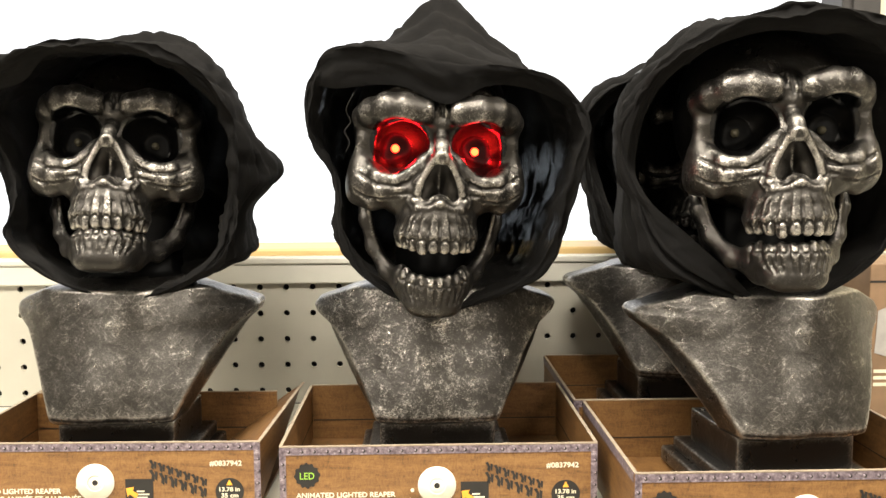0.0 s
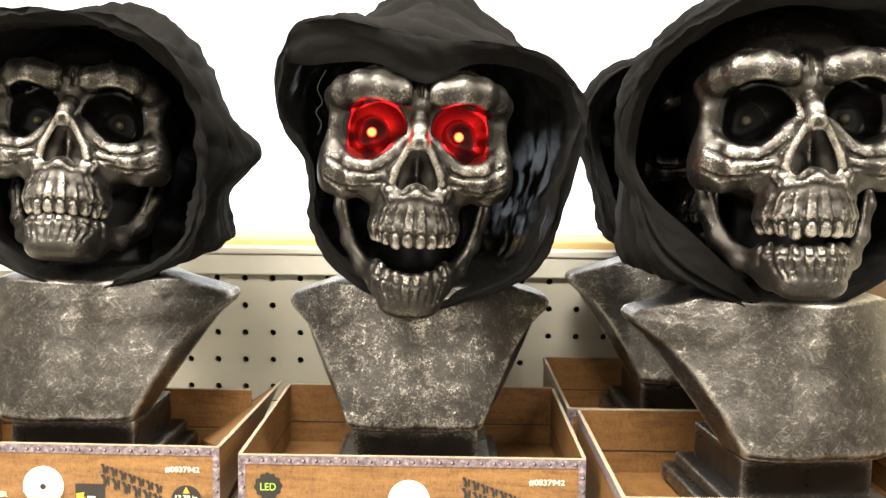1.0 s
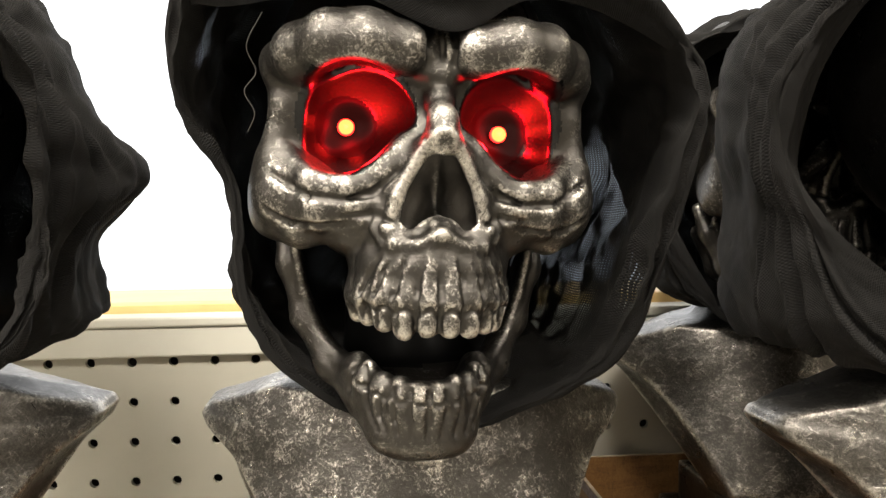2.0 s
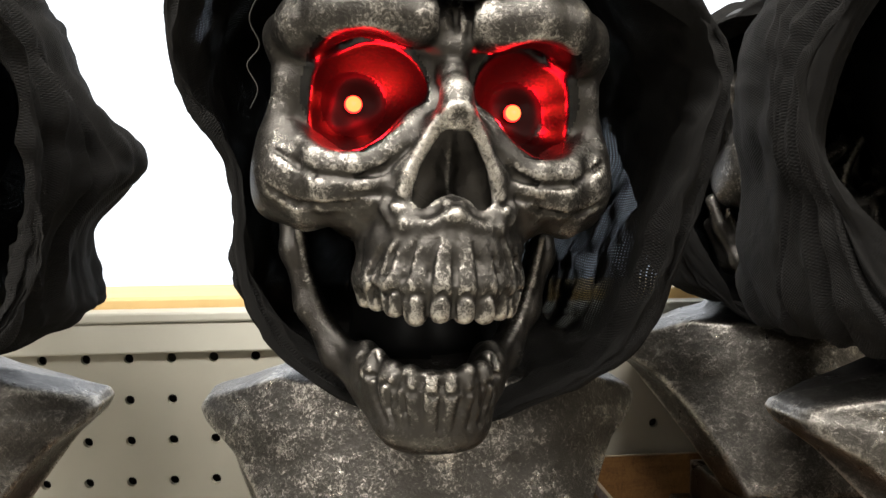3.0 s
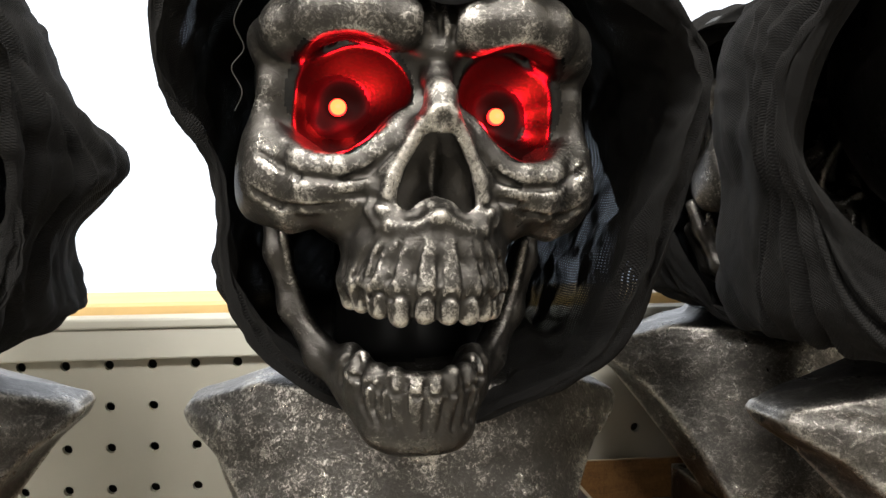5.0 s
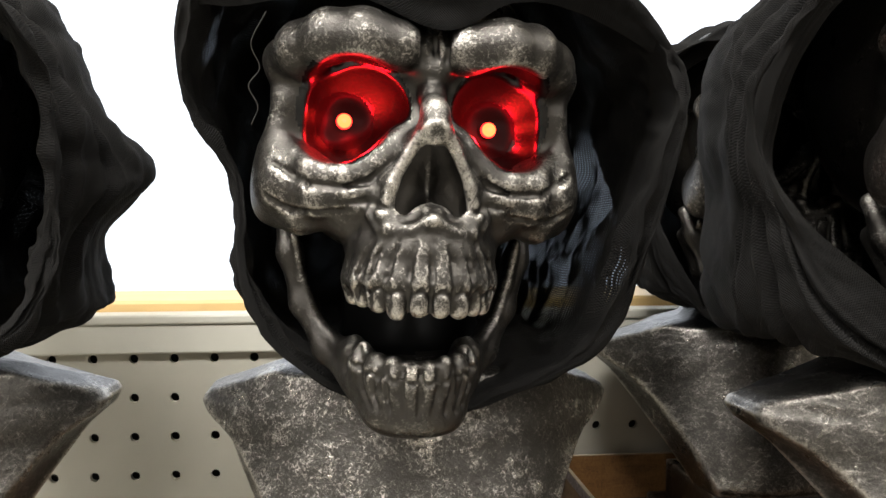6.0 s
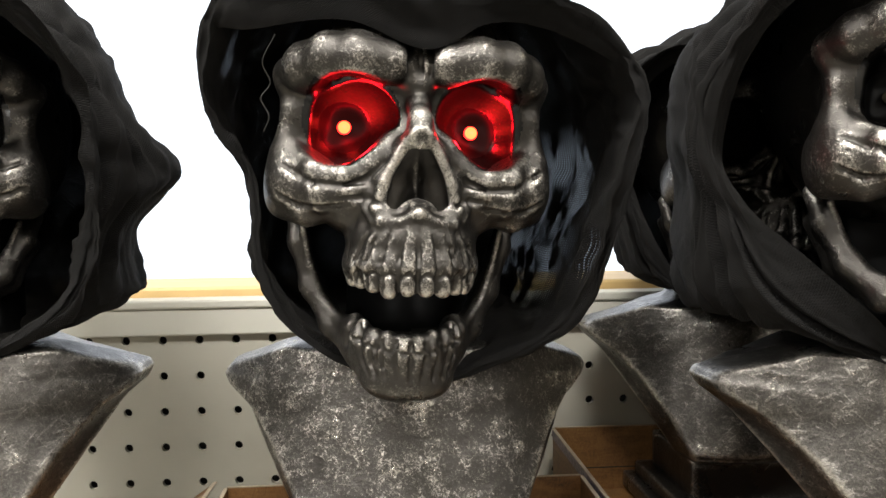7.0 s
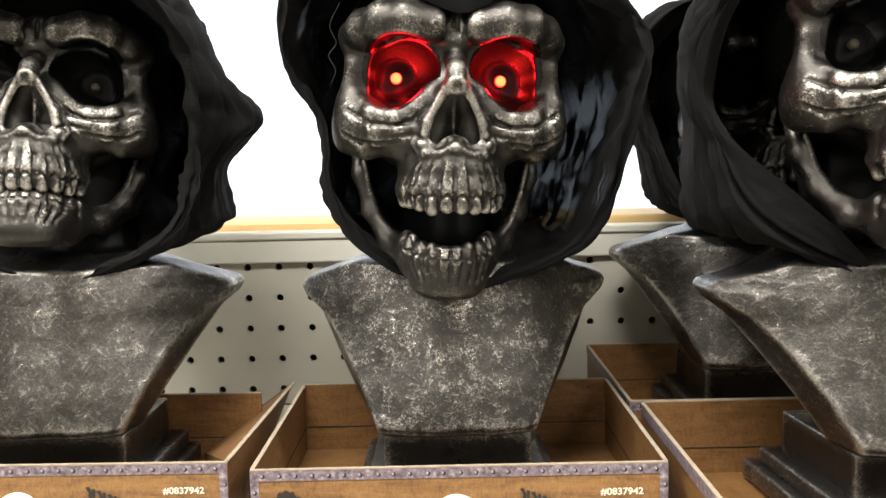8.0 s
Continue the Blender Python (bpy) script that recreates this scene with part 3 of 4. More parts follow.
    u = np.clip((np.abs(verts[:, 0]) - 0.018) / 0.040, 0, 1)
    verts[:, 0] *= 1 - 0.065 * u * u * (3 - 2 * u)
    return verts, faces, proud


def jaw_solid():
    g = Solid((-0.060, -0.110, 0.130), (0.060, -0.008, 0.210), 0.00095)
    for z, rx, ry, r in ((0.160, 0.0208, 0.0298, 0.0046), (0.153, 0.0196, 0.0292, 0.0052), (0.1470, 0.0168, 0.0275, 0.0058)):
        for p in range(-90, 90, 15):
            g.rod(arc(p, -0.060, rx, ry, z), arc(p + 15, -0.060, rx, ry, z), r, k=0.004)
    g.both(g.egg, (0.007, -0.0845, 0.1445), (0.0100, 0.0080, 0.0065), 0.006)
    g.both(g.chain, [(0.0195, -0.066, 0.1525), (0.0295, -0.053, 0.1570), (0.0395, -0.040, 0.1700), (0.0455, -0.032, 0.1880), (0.0480, -0.026, 0.2010)],
           [0.0066, 0.0054, 0.0046, 0.0043, 0.0038], k=0.005)
    g.both(g.chain, [(0.0290, -0.045, 0.1540), (0.0400, -0.030, 0.1680), (0.0465, -0.022, 0.1880)], [0.0040, 0.0040, 0.0040], k=0.006)
    g.both(g.chain, [(0.0215, -0.070, 0.1625), (0.0262, -0.060, 0.1605), (0.0345, -0.048, 0.1665), (0.0405, -0.0400, 0.1800), (0.0440, -0.036, 0.1960)], [0.0032, 0.0024, 0.0020, 0.0018, 0.0016], k=0.002)
    rnd = random.Random(8)
    teeth = (-78, -59, -41, -24.5, -8, 8, 24.5, 41, 59, 78)
    for p in teeth:
        jz = rnd.uniform(-0.0010, 0.0008)
        g.chain([arc(p, -0.060, 0.0214, 0.0310, 0.1605), arc(p, -0.060, 0.0212, 0.0308, 0.1655 + jz)], [0.0026, 0.0022], k=0.0034)
        g.chain([arc(p, -0.060, 0.0214, 0.0312, 0.1590), arc(p * 0.9, -0.060, 0.0186, 0.0300, 0.1500)], [0.0017, 0.0009], k=0.0060)
    for a, b2 in zip(teeth, teeth[1:]):
        p = (a + b2) / 2
        g.chain([arc(p, -0.060, 0.0262, 0.0365, 0.1615), arc(p, -0.060, 0.0258, 0.0362, 0.1565)], [0.0007, 0.0004], k=0.0025, carve=True)
        g.rod(arc(p, -0.060, 0.0246, 0.0346, 0.1700), arc(p, -0.060, 0.0246, 0.0346, 0.1630), 0.0010, k=0.001, carve=True)
        sx = math.sin(radians(p))
        g.ridge([(0.0212 * sx, 0.1690), (0.0212 * sx, 0.1625)], [0.0010, 0.0008], 0.0002, carve=True, sides=(1,))
        g.ridge([(0.0212 * sx, 0.1605), (0.0195 * sx, 0.1540), (0.0170 * sx, 0.1490)], [0.0006, 0.0006, 0.0003], 0.0, carve=True, sides=(1,))
    for p in teeth:
        sx = math.sin(radians(p))
        g.ridge([(0.0215 * sx - 0.0018, 0.1618), (0.0215 * sx, 0.1604), (0.0215 * sx + 0.0018, 0.1618)], [0.0004, 0.0005, 0.0004], 0.0, carve=True, sides=(1,))
    verts, faces = g.skin()
    return verts, faces, g.raised(verts)


def torso_loft(n=112):
    """Chest, shoulders and neck lofted from level rings: (height, half width, front at the middle, front at the plate's edge, back, plate's share of the width)."""
    levels = [(0.0440, 0.0360, -0.038, -0.036, 0.016, 0.95), (0.0442, 0.0420, -0.0500, -0.0470, 0.020, 0.94), (0.0455, 0.0445, -0.0590, -0.0520, 0.022, 0.93), (0.0480, 0.0468, -0.0635, -0.0550, 0.024, 0.92), (0.0520, 0.0490, -0.0655, -0.0550, 0.026, 0.91),
              (0.070, 0.0600, -0.0625, -0.0455, 0.034, 0.88), (0.090, 0.0722, -0.0565, -0.0280, 0.044, 0.88), (0.107, 0.0820, -0.0505, -0.0070, 0.050, 0.94), (0.1115, 0.0868, -0.0490, 0.0010, 0.053, 0.97), (0.1150, 0.0906, -0.0480, 0.0075, 0.055, 0.985),
              (0.1195, 0.0920, -0.0465, 0.0120, 0.058, 1.0), (0.1230, 0.0900, -0.0455, 0.0115, 0.058, 1.0), (0.1262, 0.0840, -0.0445, 0.0050, 0.058, 1.0), (0.1305, 0.0730, -0.0430, -0.0055, 0.056, 1.0), (0.1365, 0.0590, -0.0405, -0.0160, 0.052, 1.0),
              (0.1395, 0.0400, -0.0300, -0.0130, 0.048, 1.0), (0.146, 0.0300, -0.0160, 0.0000, 0.044, 1.0), (0.215, 0.0290, -0.0040, 0.0100, 0.044, 1.0)]
    lv = np.array(levels)
    t = np.linspace(0, len(levels) - 1, 96)
    rows = np.stack([np.interp(t, np.arange(len(levels)), lv[:, k]) for k in range(6)], 1)
    rows[1:-1] = (rows[:-2] + 2 * rows[1:-1] + rows[2:]) / 4
    verts = []
    nf = n // 2
    for z, w, f0, f1, b, share in rows:
        for k in range(n):
            if k < nf:
                u = -1 + 2 * k / (nf - 1)
                u = math.copysign(1 - (1 - abs(u)) ** 1.35, u)
                plate = min(1.0, abs(u) / 0.86)
                side = max(0.0, (abs(u) - 0.86) / 0.14)
                y = f0 + (f1 - f0) * plate ** 2 + 0.026 * side
                x = w * share * plate + w * (1 - share) * side ** 1.6
                x = math.copysign(x, u)
            else:
                u = 1 - 2 * (k - nf + 0.5) / nf
                x = w * 0.97 * u
                y = b - (b - f1 - 0.026) * abs(u) ** 5
            d = 0.0016 * noise.noise((x * 30, y * 30, z * 30)) + 0.0005 * noise.noise((x * 110, y * 110, z * 110))
            verts.append((x, y + d, z + d * 0.5))
    faces = []
    for r in range(len(rows) - 1):
        for k in range(n):
            q = (k + 1) % n
            faces.append((r * n + k, r * n + q, (r + 1) * n + q, (r + 1) * n + k))
    faces.append(tuple(range(n - 1, -1, -1)))
    return np.array(verts), faces


def base_block():
    bm = bmesh.new()
    box(bm, -0.0405, 0.0405, -0.0465, 0.030, 0.018, 0.0445, 0.0012)
    box(bm, -0.0500, 0.0500, -0.0560, 0.040, 0.0105, 0.0205, 0.0022, 3)
    box(bm, -0.0570, 0.0570, -0.0630, 0.047, 0.0, 0.0115, 0.0024, 3)
    for cuts in (4, 3):
        bmesh.ops.subdivide_edges(bm, edges=[e for e in bm.edges if e.calc_length() > 0.008], cuts=cuts, use_grid_fill=True)
    bm.verts.index_update()
    v = np.array([x.co[:] for x in bm.verts])
    f = [tuple(q.index for q in p.verts) for p in bm.faces]
    bm.free()
    return v, f


def ball(c, r, n=10):
    v, f = [], []
    for i in range(n + 1):
        for k in range(2 * n):
            a, b = math.pi * i / n, math.pi * k / n
            v.append((c[0] + r * math.sin(a) * math.cos(b), c[1] + r * math.cos(a), c[2] + r * math.sin(a) * math.sin(b)))
    for i in range(n):
        for k in range(2 * n):
            q = (k + 1) % (2 * n)
            f.append((i * 2 * n + k, i * 2 * n + q, (i + 1) * 2 * n + q, (i + 1) * 2 * n + k))
    return np.array(v), f


SKULL, JAW, TORSO, BASE = skull_solid(), jaw_solid(), torso_loft(), base_block()


def moved(verts, m):
    a = np.array(m)
    return verts @ a[:3, :3].T + a[:3, 3]


def turn_about(c, rx=0, ry=0, rz=0, shift=(0, 0, 0)):
    return Matrix.Translation(Vector(c) + Vector(shift)) @ pose(0, 0, 0, rx, ry, rz) @ Matrix.Translation(-Vector(c))


def bust(m, gape, head, lit, label, grain=1.0):
    """One bust: base, chest, skull with its lower jaw dropped by gape degrees, and a bulb in each socket."""
    jaw = head @ turn_about((0, -0.022, 0.203), gape)
    pieces = [(TORSO[0], TORSO[1], 0), (BASE[0], BASE[1], 0), (moved(SKULL[0], head), SKULL[1], 0), (moved(JAW[0], jaw), JAW[1], 0)]
    for s in (-1, 1):
        v, f = ball((s * EYE_X + GAZE, -0.0580, EYE_Z), 0.0029)
        pieces.append((moved(v, head), f, 2))
        v, f = ball((s * EYE_X + GAZE, -0.0590, EYE_Z), 0.0026)
        pieces.append((moved(v, head), f, 4))
    allv, allf, idx, off = [], [], [], 0
    for k, (v, f, slot) in enumerate(pieces):
        allv.append(v)
        f = f.tolist() if isinstance(f, np.ndarray) else f
        allf += [tuple(i + off for i in q) for q in f]
        if k == 2:
            c = SKULL[0][np.array(SKULL[1])].mean(1)
            e = ((np.abs(c[:, 0]) - EYE_X) / 0.0200) ** 2 + ((c[:, 1] + 0.078) / 0.032) ** 2 + ((c[:, 2] - 0.2365) / 0.0195) ** 2
            inside = (e < 1.0) & (c[:, 1] > -0.0840)
            lens = (np.hypot(np.where(c[:, 0] > 0, c[:, 0] - EYE_X, c[:, 0] + EYE_X) - GAZE, c[:, 2] - EYE_Z) < 0.0106) & (c[:, 1] > -0.062) & (c[:, 1] < -0.045)
            idx += [3 if g else (1 if q else 0) for q, g in zip(inside, lens)]
        else:
            # neck faces take the near-black lens slot: shade inside the mouth, painted on
            idx += [3 if k == 0 and TORSO[0][q[0]][2] > 0.143 else slot for q in (f if k else TORSO[1])]
        off += len(v)
    me = bpy.data.meshes.new("skull_bust")
    me.from_pydata(np.concatenate(allv).tolist(), [], allf)
    for q in (PEWTER, SOCKET, LED_ON if lit else LED_OFF, LENS_AND_NECK, LED_CORE if lit else LED_OFF):
        me.materials.append(q)
    me.polygons.foreach_set("material_index", idx)
    me.polygons.foreach_set("use_smooth", [True] * len(me.polygons))
    # how heavy the dry brushing of each casting is, thinnest on the jaw to paint in its shade, and how coarse its paint
    # is
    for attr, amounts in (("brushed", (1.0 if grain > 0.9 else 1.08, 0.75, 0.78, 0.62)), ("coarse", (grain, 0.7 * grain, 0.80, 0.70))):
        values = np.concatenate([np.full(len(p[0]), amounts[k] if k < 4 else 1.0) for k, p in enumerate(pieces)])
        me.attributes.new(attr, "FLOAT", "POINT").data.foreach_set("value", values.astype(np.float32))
    proud = np.zeros(sum(len(p[0]) for p in pieces), dtype=np.float32)
    at = len(TORSO[0]) + len(BASE[0])
    proud[at:at + len(SKULL[0])] = SKULL[2]
    at += len(SKULL[0])
    proud[at:at + len(JAW[0])] = 0.6 * JAW[2]
    me.attributes.new("raised", "FLOAT", "POINT").data.foreach_set("value", proud)
    ob = tagged(new("skull_bust", me), label, "skull bust", "skull busts on the shelf")
    ob.matrix_world = m
    if lit:
        for s in (-1, 1):
            lamp = bpy.data.lights.new("red_led", "POINT")
            lamp.energy, lamp.color, lamp.shadow_soft_size = 0.034, (1.0, 0.002, 0.010), 0.0020
            lo = new("red_led", lamp)
            lo.matrix_world = m @ head @ pose(s * EYE_X + GAZE, -0.0632, EYE_Z)
    return ob


# ---- hoods ----
def spline_closed(pts, n):
    p = np.array(pts, dtype=float)
    k = len(p)
    t = np.arange(n) * k / n
    i = t.astype(int)
    f = (t - i)[:, None]
    a, b, c, d = (p[(i + s) % k] for s in (-1, 0, 1, 2))
    return 0.5 * (2 * b + (c - a) * f + (2 * a - 5 * b + 4 * c - d) * f ** 2 + (3 * b - a - 3 * c + d) * f ** 3)


def spline_open(rows, n):
    p = np.stack(rows)
    p = np.concatenate([2 * p[:1] - p[1:2], p, 2 * p[-1:] - p[-2:-1]])
    k = len(rows) - 1
    t = np.linspace(0, k - 1e-6, n)
    out = []
    for v in t:
        i, f = int(v) + 1, v - int(v)
        a, b, c, d = p[i - 1], p[i], p[i + 1], p[i + 2]
        out.append(0.5 * (2 * b + (c - a) * f + (2 * a - 5 * b + 4 * c - d) * f ** 2 + (3 * b - a - 3 * c + d) * f ** 3))
    return np.stack(out)


def hood(m, hem, brim, wide, label, seed, thin=(), fold=0.0040, pleats=(), n=220, rows=110):
    """A cloth hood. hem, brim, wide: closed rings of 16 places, from the side at x > 0 over the top; then it closes behind the head.
    pleats: long folds (angle from, to, depth along the cloth, drift, width, height)."""
    h, b, w = (np.array(q, dtype=float) for q in (hem, brim, wide))
    mid = np.array((0, 0, 0.225))
    crest = 0.5 * (b + w)
    for k in range(len(crest)):
        up = max(0.0, math.sin(2 * math.pi * k / len(crest)))
        crest[k, [0, 2]] += (w[k, [0, 2]] - mid[[0, 2]]) * (0.012 - 0.052 * up)
    back1 = mid + (w - mid) * (0.93, 0, 0.93) + (0, 0.048, 0)
    back2 = mid + (w - mid) * (0.66, 0, 0.68) + (0, 0.080, 0.0)
    back3 = mid + (w - mid) * (0.12, 0, 0.12) + (0, 0.094, 0.0)
    hb = 0.45 * h + 0.55 * b + np.array((0, -0.003, 0))
    rings = [spline_closed(q, n) for q in (h, hb, b, crest, w, back1, back2, back3)]
    g = spline_open(rings, rows)
    off = Vector((seed * 3.1, seed * 1.7, seed * 5.3))
    du = np.roll(g, -1, 1) - np.roll(g, 1, 1)
    dv = np.gradient(g, axis=0)
    nrm = np.cross(du, dv)
    nrm /= np.linalg.norm(nrm, axis=2, keepdims=True) + 1e-9
    lift = np.zeros((rows, n))
    for r in range(rows):
        v = r / (rows - 1)
        amp = fold * min(1.0, 0.25 + 2.2 * v) * (1 - max(0, (v - 0.85) / 0.15))
        for k in range(n):
            a = 2 * math.pi * k / n
            q = Vector((math.cos(a) * 1.7 + v * 0.8, math.sin(a) * 1.7 - v * 1.1, v * 1.6)) + off
            along = Vector((math.cos(a) * 0.9, math.sin(a) * 0.9, v * 5.0)) + off
            round_ = Vector((math.cos(a) * 2.3, math.sin(a) * 2.3, v * 1.2)) + off
            fine_ = Vector((math.cos(a) * 2.0, math.sin(a) * 2.0, v * 13.0)) + off
            lift[r, k] = amp * (0.8 * noise.noise(q * 1.6) + 1.0 * (1 - 2.8 * abs(noise.noise(along))) + 0.7 * (1 - 2.8 * abs(noise.noise(round_)))
                                + 0.35 * (1 - 2.6 * abs(noise.noise(q * 4.6))) + 0.35 * (1 - 2.6 * abs(noise.noise(fine_))))
    ang, vv_ = np.meshgrid(360 * np.arange(n) / n, np.linspace(0, 1, rows))
    for a0, a1, v0, drift, width, height in pleats:
        u = ((ang - a0) % 360) / (a1 - a0)
        on = np.clip(np.minimum(u, 1 - u) * 5, 0, 1) * (u <= 1)
        d = (vv_ - v0 - drift * (u - 0.5) - 0.012 * np.sin(7 * u + v0 * 40)) / width
        lift += height * on * (np.exp(-np.abs(d) ** 1.5) - 0.55 * np.exp(-(d - 1.9) ** 2) - 0.35 * np.exp(-(d + 1.9) ** 2))
    g += nrm * lift[:, :, None]
    bm = bmesh.new()
    uvl = bm.loops.layers.uv.new("UVMap")
    vs = [[bm.verts.new(g[r, k]) for k in range(n)] for r in range(rows)]
    for r in range(rows - 1):
        for k in range(n):
            q = (k + 1) % n
            f = bm.faces.new((vs[r][k], vs[r][q], vs[r + 1][q], vs[r + 1][k]))
            for lp, (uu, vv) in zip(f.loops, ((k, r), (k + 1, r), (k + 1, r + 1), (k, r + 1))):
                lp[uvl].uv = (uu / n, vv / (rows - 1))
    bm.faces.new(vs[-1])
    ob = thing("cloth_hood", bm, CLOTH, label, "hood", "hoods on the busts", smooth=True)
    fine = ob.data.attributes.new("thin", "FLOAT", "POINT")
    wear = np.full((rows, n), 0.04)
    for a0, a1, v0, v1, amount in thin:
        for r in range(rows):
            for k in range(n):
                da = (360 * k / n - (a0 + a1) / 2 + 180) % 360 - 180
                u = max(0.0, 1 - (2 * da / (a1 - a0)) ** 2) * max(0.0, 1 - ((2 * r / (rows - 1) - v0 - v1) / (v1 - v0)) ** 2)
                wear[r, k] = max(wear[r, k], amount * min(1.0, 2 * u))
    fine.data.foreach_set("value", wear.ravel().astype(np.float32))
    ob.matrix_world = m
    return ob


def mirror_ring(ring):
    """The ring seen in a mirror, kept in the same order of angles."""
    n = len(ring)
    return [(-ring[(n // 2 - k) % n][0], *ring[(n // 2 - k) % n][1:]) for k in range(n)]


def hem_from(brim, top, close=0.05):
    """Hem drawn in from the brim, closest round the jaw; top: its own places, by index."""
    out = []
    for k, (x, y, z) in enumerate(brim):
        low = max(0.0, -math.sin(2 * math.pi * k / len(brim)))
        f = 0.975 - close * low
        out.append((x * f, y + 0.004 - 0.10 * close * low, 0.225 + (z - 0.225) * (0.975 - 0.3 * close * low)))
    for k, p in top.items():
        out[k] = p
    return out


BRIM_M = [(0.099, -0.052, 0.224), (0.101, -0.054, 0.255), (0.086, -0.064, 0.279), (0.046, -0.088, 0.288), (0.006, -0.098, 0.292), (-0.036, -0.096, 0.299), (-0.072, -0.078, 0.300), (-0.083, -0.060, 0.276),
          (-0.085, -0.050, 0.246), (-0.070, -0.040, 0.218), (-0.067, -0.040, 0.178), (-0.047, -0.043, 0.146), (0.0, -0.050, 0.126), (0.038, -0.045, 0.132), (0.074, -0.038, 0.150), (0.091, -0.044, 0.188)]
WIDE_M = [(0.093, 0.004, 0.220), (0.090, 0.005, 0.256), (0.072, 0.0, 0.290), (0.044, 0.0, 0.321), (0.008, 0.010, 0.354), (-0.024, 0.004, 0.328), (-0.054, 0.0, 0.302), (-0.080, 0.0, 0.272),
          (-0.080, 0.005, 0.232), (-0.074, 0.010, 0.195), (-0.066, 0.015, 0.165), (-0.045, 0.012, 0.147), (0.0, 0.005, 0.144), (0.042, 0.012, 0.147), (0.064, 0.015, 0.150), (0.080, 0.012, 0.182)]
HEM_M = hem_from(BRIM_M, {2: (0.064, -0.066, 0.272), 3: (0.033, -0.086, 0.272), 4: (0.006, -0.0935, 0.2615), 5: (-0.026, -0.0885, 0.2735), 6: (-0.062, -0.070, 0.274)}, 0.0)
BRIM_L = [(0.079, -0.038, 0.220), (0.078, -0.050, 0.256), (0.066, -0.070, 0.287), (0.036, -0.090, 0.301), (0.0, -0.096, 0.304), (-0.036, -0.092, 0.301), (-0.070, -0.078, 0.290), (-0.096, -0.062, 0.268),
          (-0.084, -0.045, 0.230), (-0.080, -0.040, 0.198), (-0.084, -0.040, 0.170), (-0.050, -0.045, 0.143), (0.0, -0.050, 0.130), (0.035, -0.048, 0.138), (0.064, -0.036, 0.156), (0.076, -0.034, 0.185)]
WIDE_L = [(0.106, 0.014, 0.221), (0.082, 0.004, 0.258), (0.070, 0.0, 0.292), (0.044, 0.0, 0.318), (0.010, 0.006, 0.328), (-0.024, 0.0, 0.322), (-0.056, 0.0, 0.304), (-0.080, 0.0, 0.270),
          (-0.082, 0.005, 0.228), (-0.080, 0.010, 0.192), (-0.074, 0.015, 0.162), (-0.048, 0.012, 0.147), (0.0, 0.005, 0.144), (0.048, 0.012, 0.147), (0.084, 0.015, 0.156), (0.086, 0.015, 0.190)]
HEM_L = hem_from(BRIM_L, {2: (0.054, -0.066, 0.281), 3: (0.032, -0.083, 0.294), 4: (0.0, -0.090, 0.296), 5: (-0.032, -0.083, 0.294), 6: (-0.056, -0.068, 0.279)})
BRIM_R = [(0.096, -0.050, 0.228), (0.094, -0.064, 0.261), (0.076, -0.090, 0.287), (0.042, -0.106, 0.304), (0.0, -0.112, 0.313), (-0.042, -0.106, 0.307), (-0.078, -0.084, 0.289), (-0.095, -0.054, 0.264),
          (-0.102, -0.042, 0.238), (-0.090, -0.040, 0.195), (-0.076, -0.040, 0.158), (-0.042, -0.042, 0.136), (0.0, -0.048, 0.127), (0.045, -0.045, 0.140), (0.080, -0.040, 0.165), (0.090, -0.042, 0.195)]
WIDE_R = [(0.084, 0.005, 0.226), (0.078, 0.0, 0.262), (0.057, 0.0, 0.294), (0.027, 0.0, 0.318), (-0.006, 0.006, 0.332), (-0.042, 0.0, 0.322), (-0.074, 0.004, 0.298), (-0.086, 0.004, 0.274),
          (-0.092, 0.002, 0.238), (-0.090, 0.006, 0.192), (-0.084, 0.010, 0.148), (-0.048, 0.012, 0.147), (0.0, 0.005, 0.144), (0.048, 0.012, 0.147), (0.074, 0.015, 0.162), (0.084, 0.010, 0.192)]
HEM_R = hem_from(BRIM_R, {7: (-0.084, -0.050, 0.258), 8: (-0.087, -0.036, 0.222), 9: (-0.080, -0.046, 0.199), 10: (-0.058, -0.052, 0.178), 11: (-0.034, -0.056, 0.156), 2: (0.064, -0.076, 0.281), 3: (0.034, -0.094, 0.297), 4: (0.0, -0.098, 0.299), 5: (-0.035, -0.092, 0.299), 6: (-0.068, -0.070, 0.283)})

FOOT = 1.2135
M_AT = pose(-0.0115, 0.660, FOOT, 0, 0, 0)
L_AT = pose(-0.238, 0.667, FOOT, 0, 0, 0)
R_AT = pose(0.220, 0.614, FOOT, 0, 0, 5)
RB_AT = pose(0.203, 0.785, FOOT, 0, 0, 0)
BRIM_B = [(0.092, -0.030, 0.222), (0.090, -0.044, 0.254), (0.076, -0.062, 0.282), (0.044, -0.084, 0.294), (0.0, -0.094, 0.298), (-0.040, -0.088, 0.296), (-0.074, -0.064, 0.284), (-0.090, -0.030, 0.256),
          (-0.080, -0.022, 0.222), (-0.072, -0.024, 0.190), (-0.066, -0.026, 0.160), (-0.042, -0.040, 0.142), (0.0, -0.048, 0.130), (0.042, -0.045, 0.140), (0.070, -0.034, 0.158), (0.086, -0.030, 0.188)]
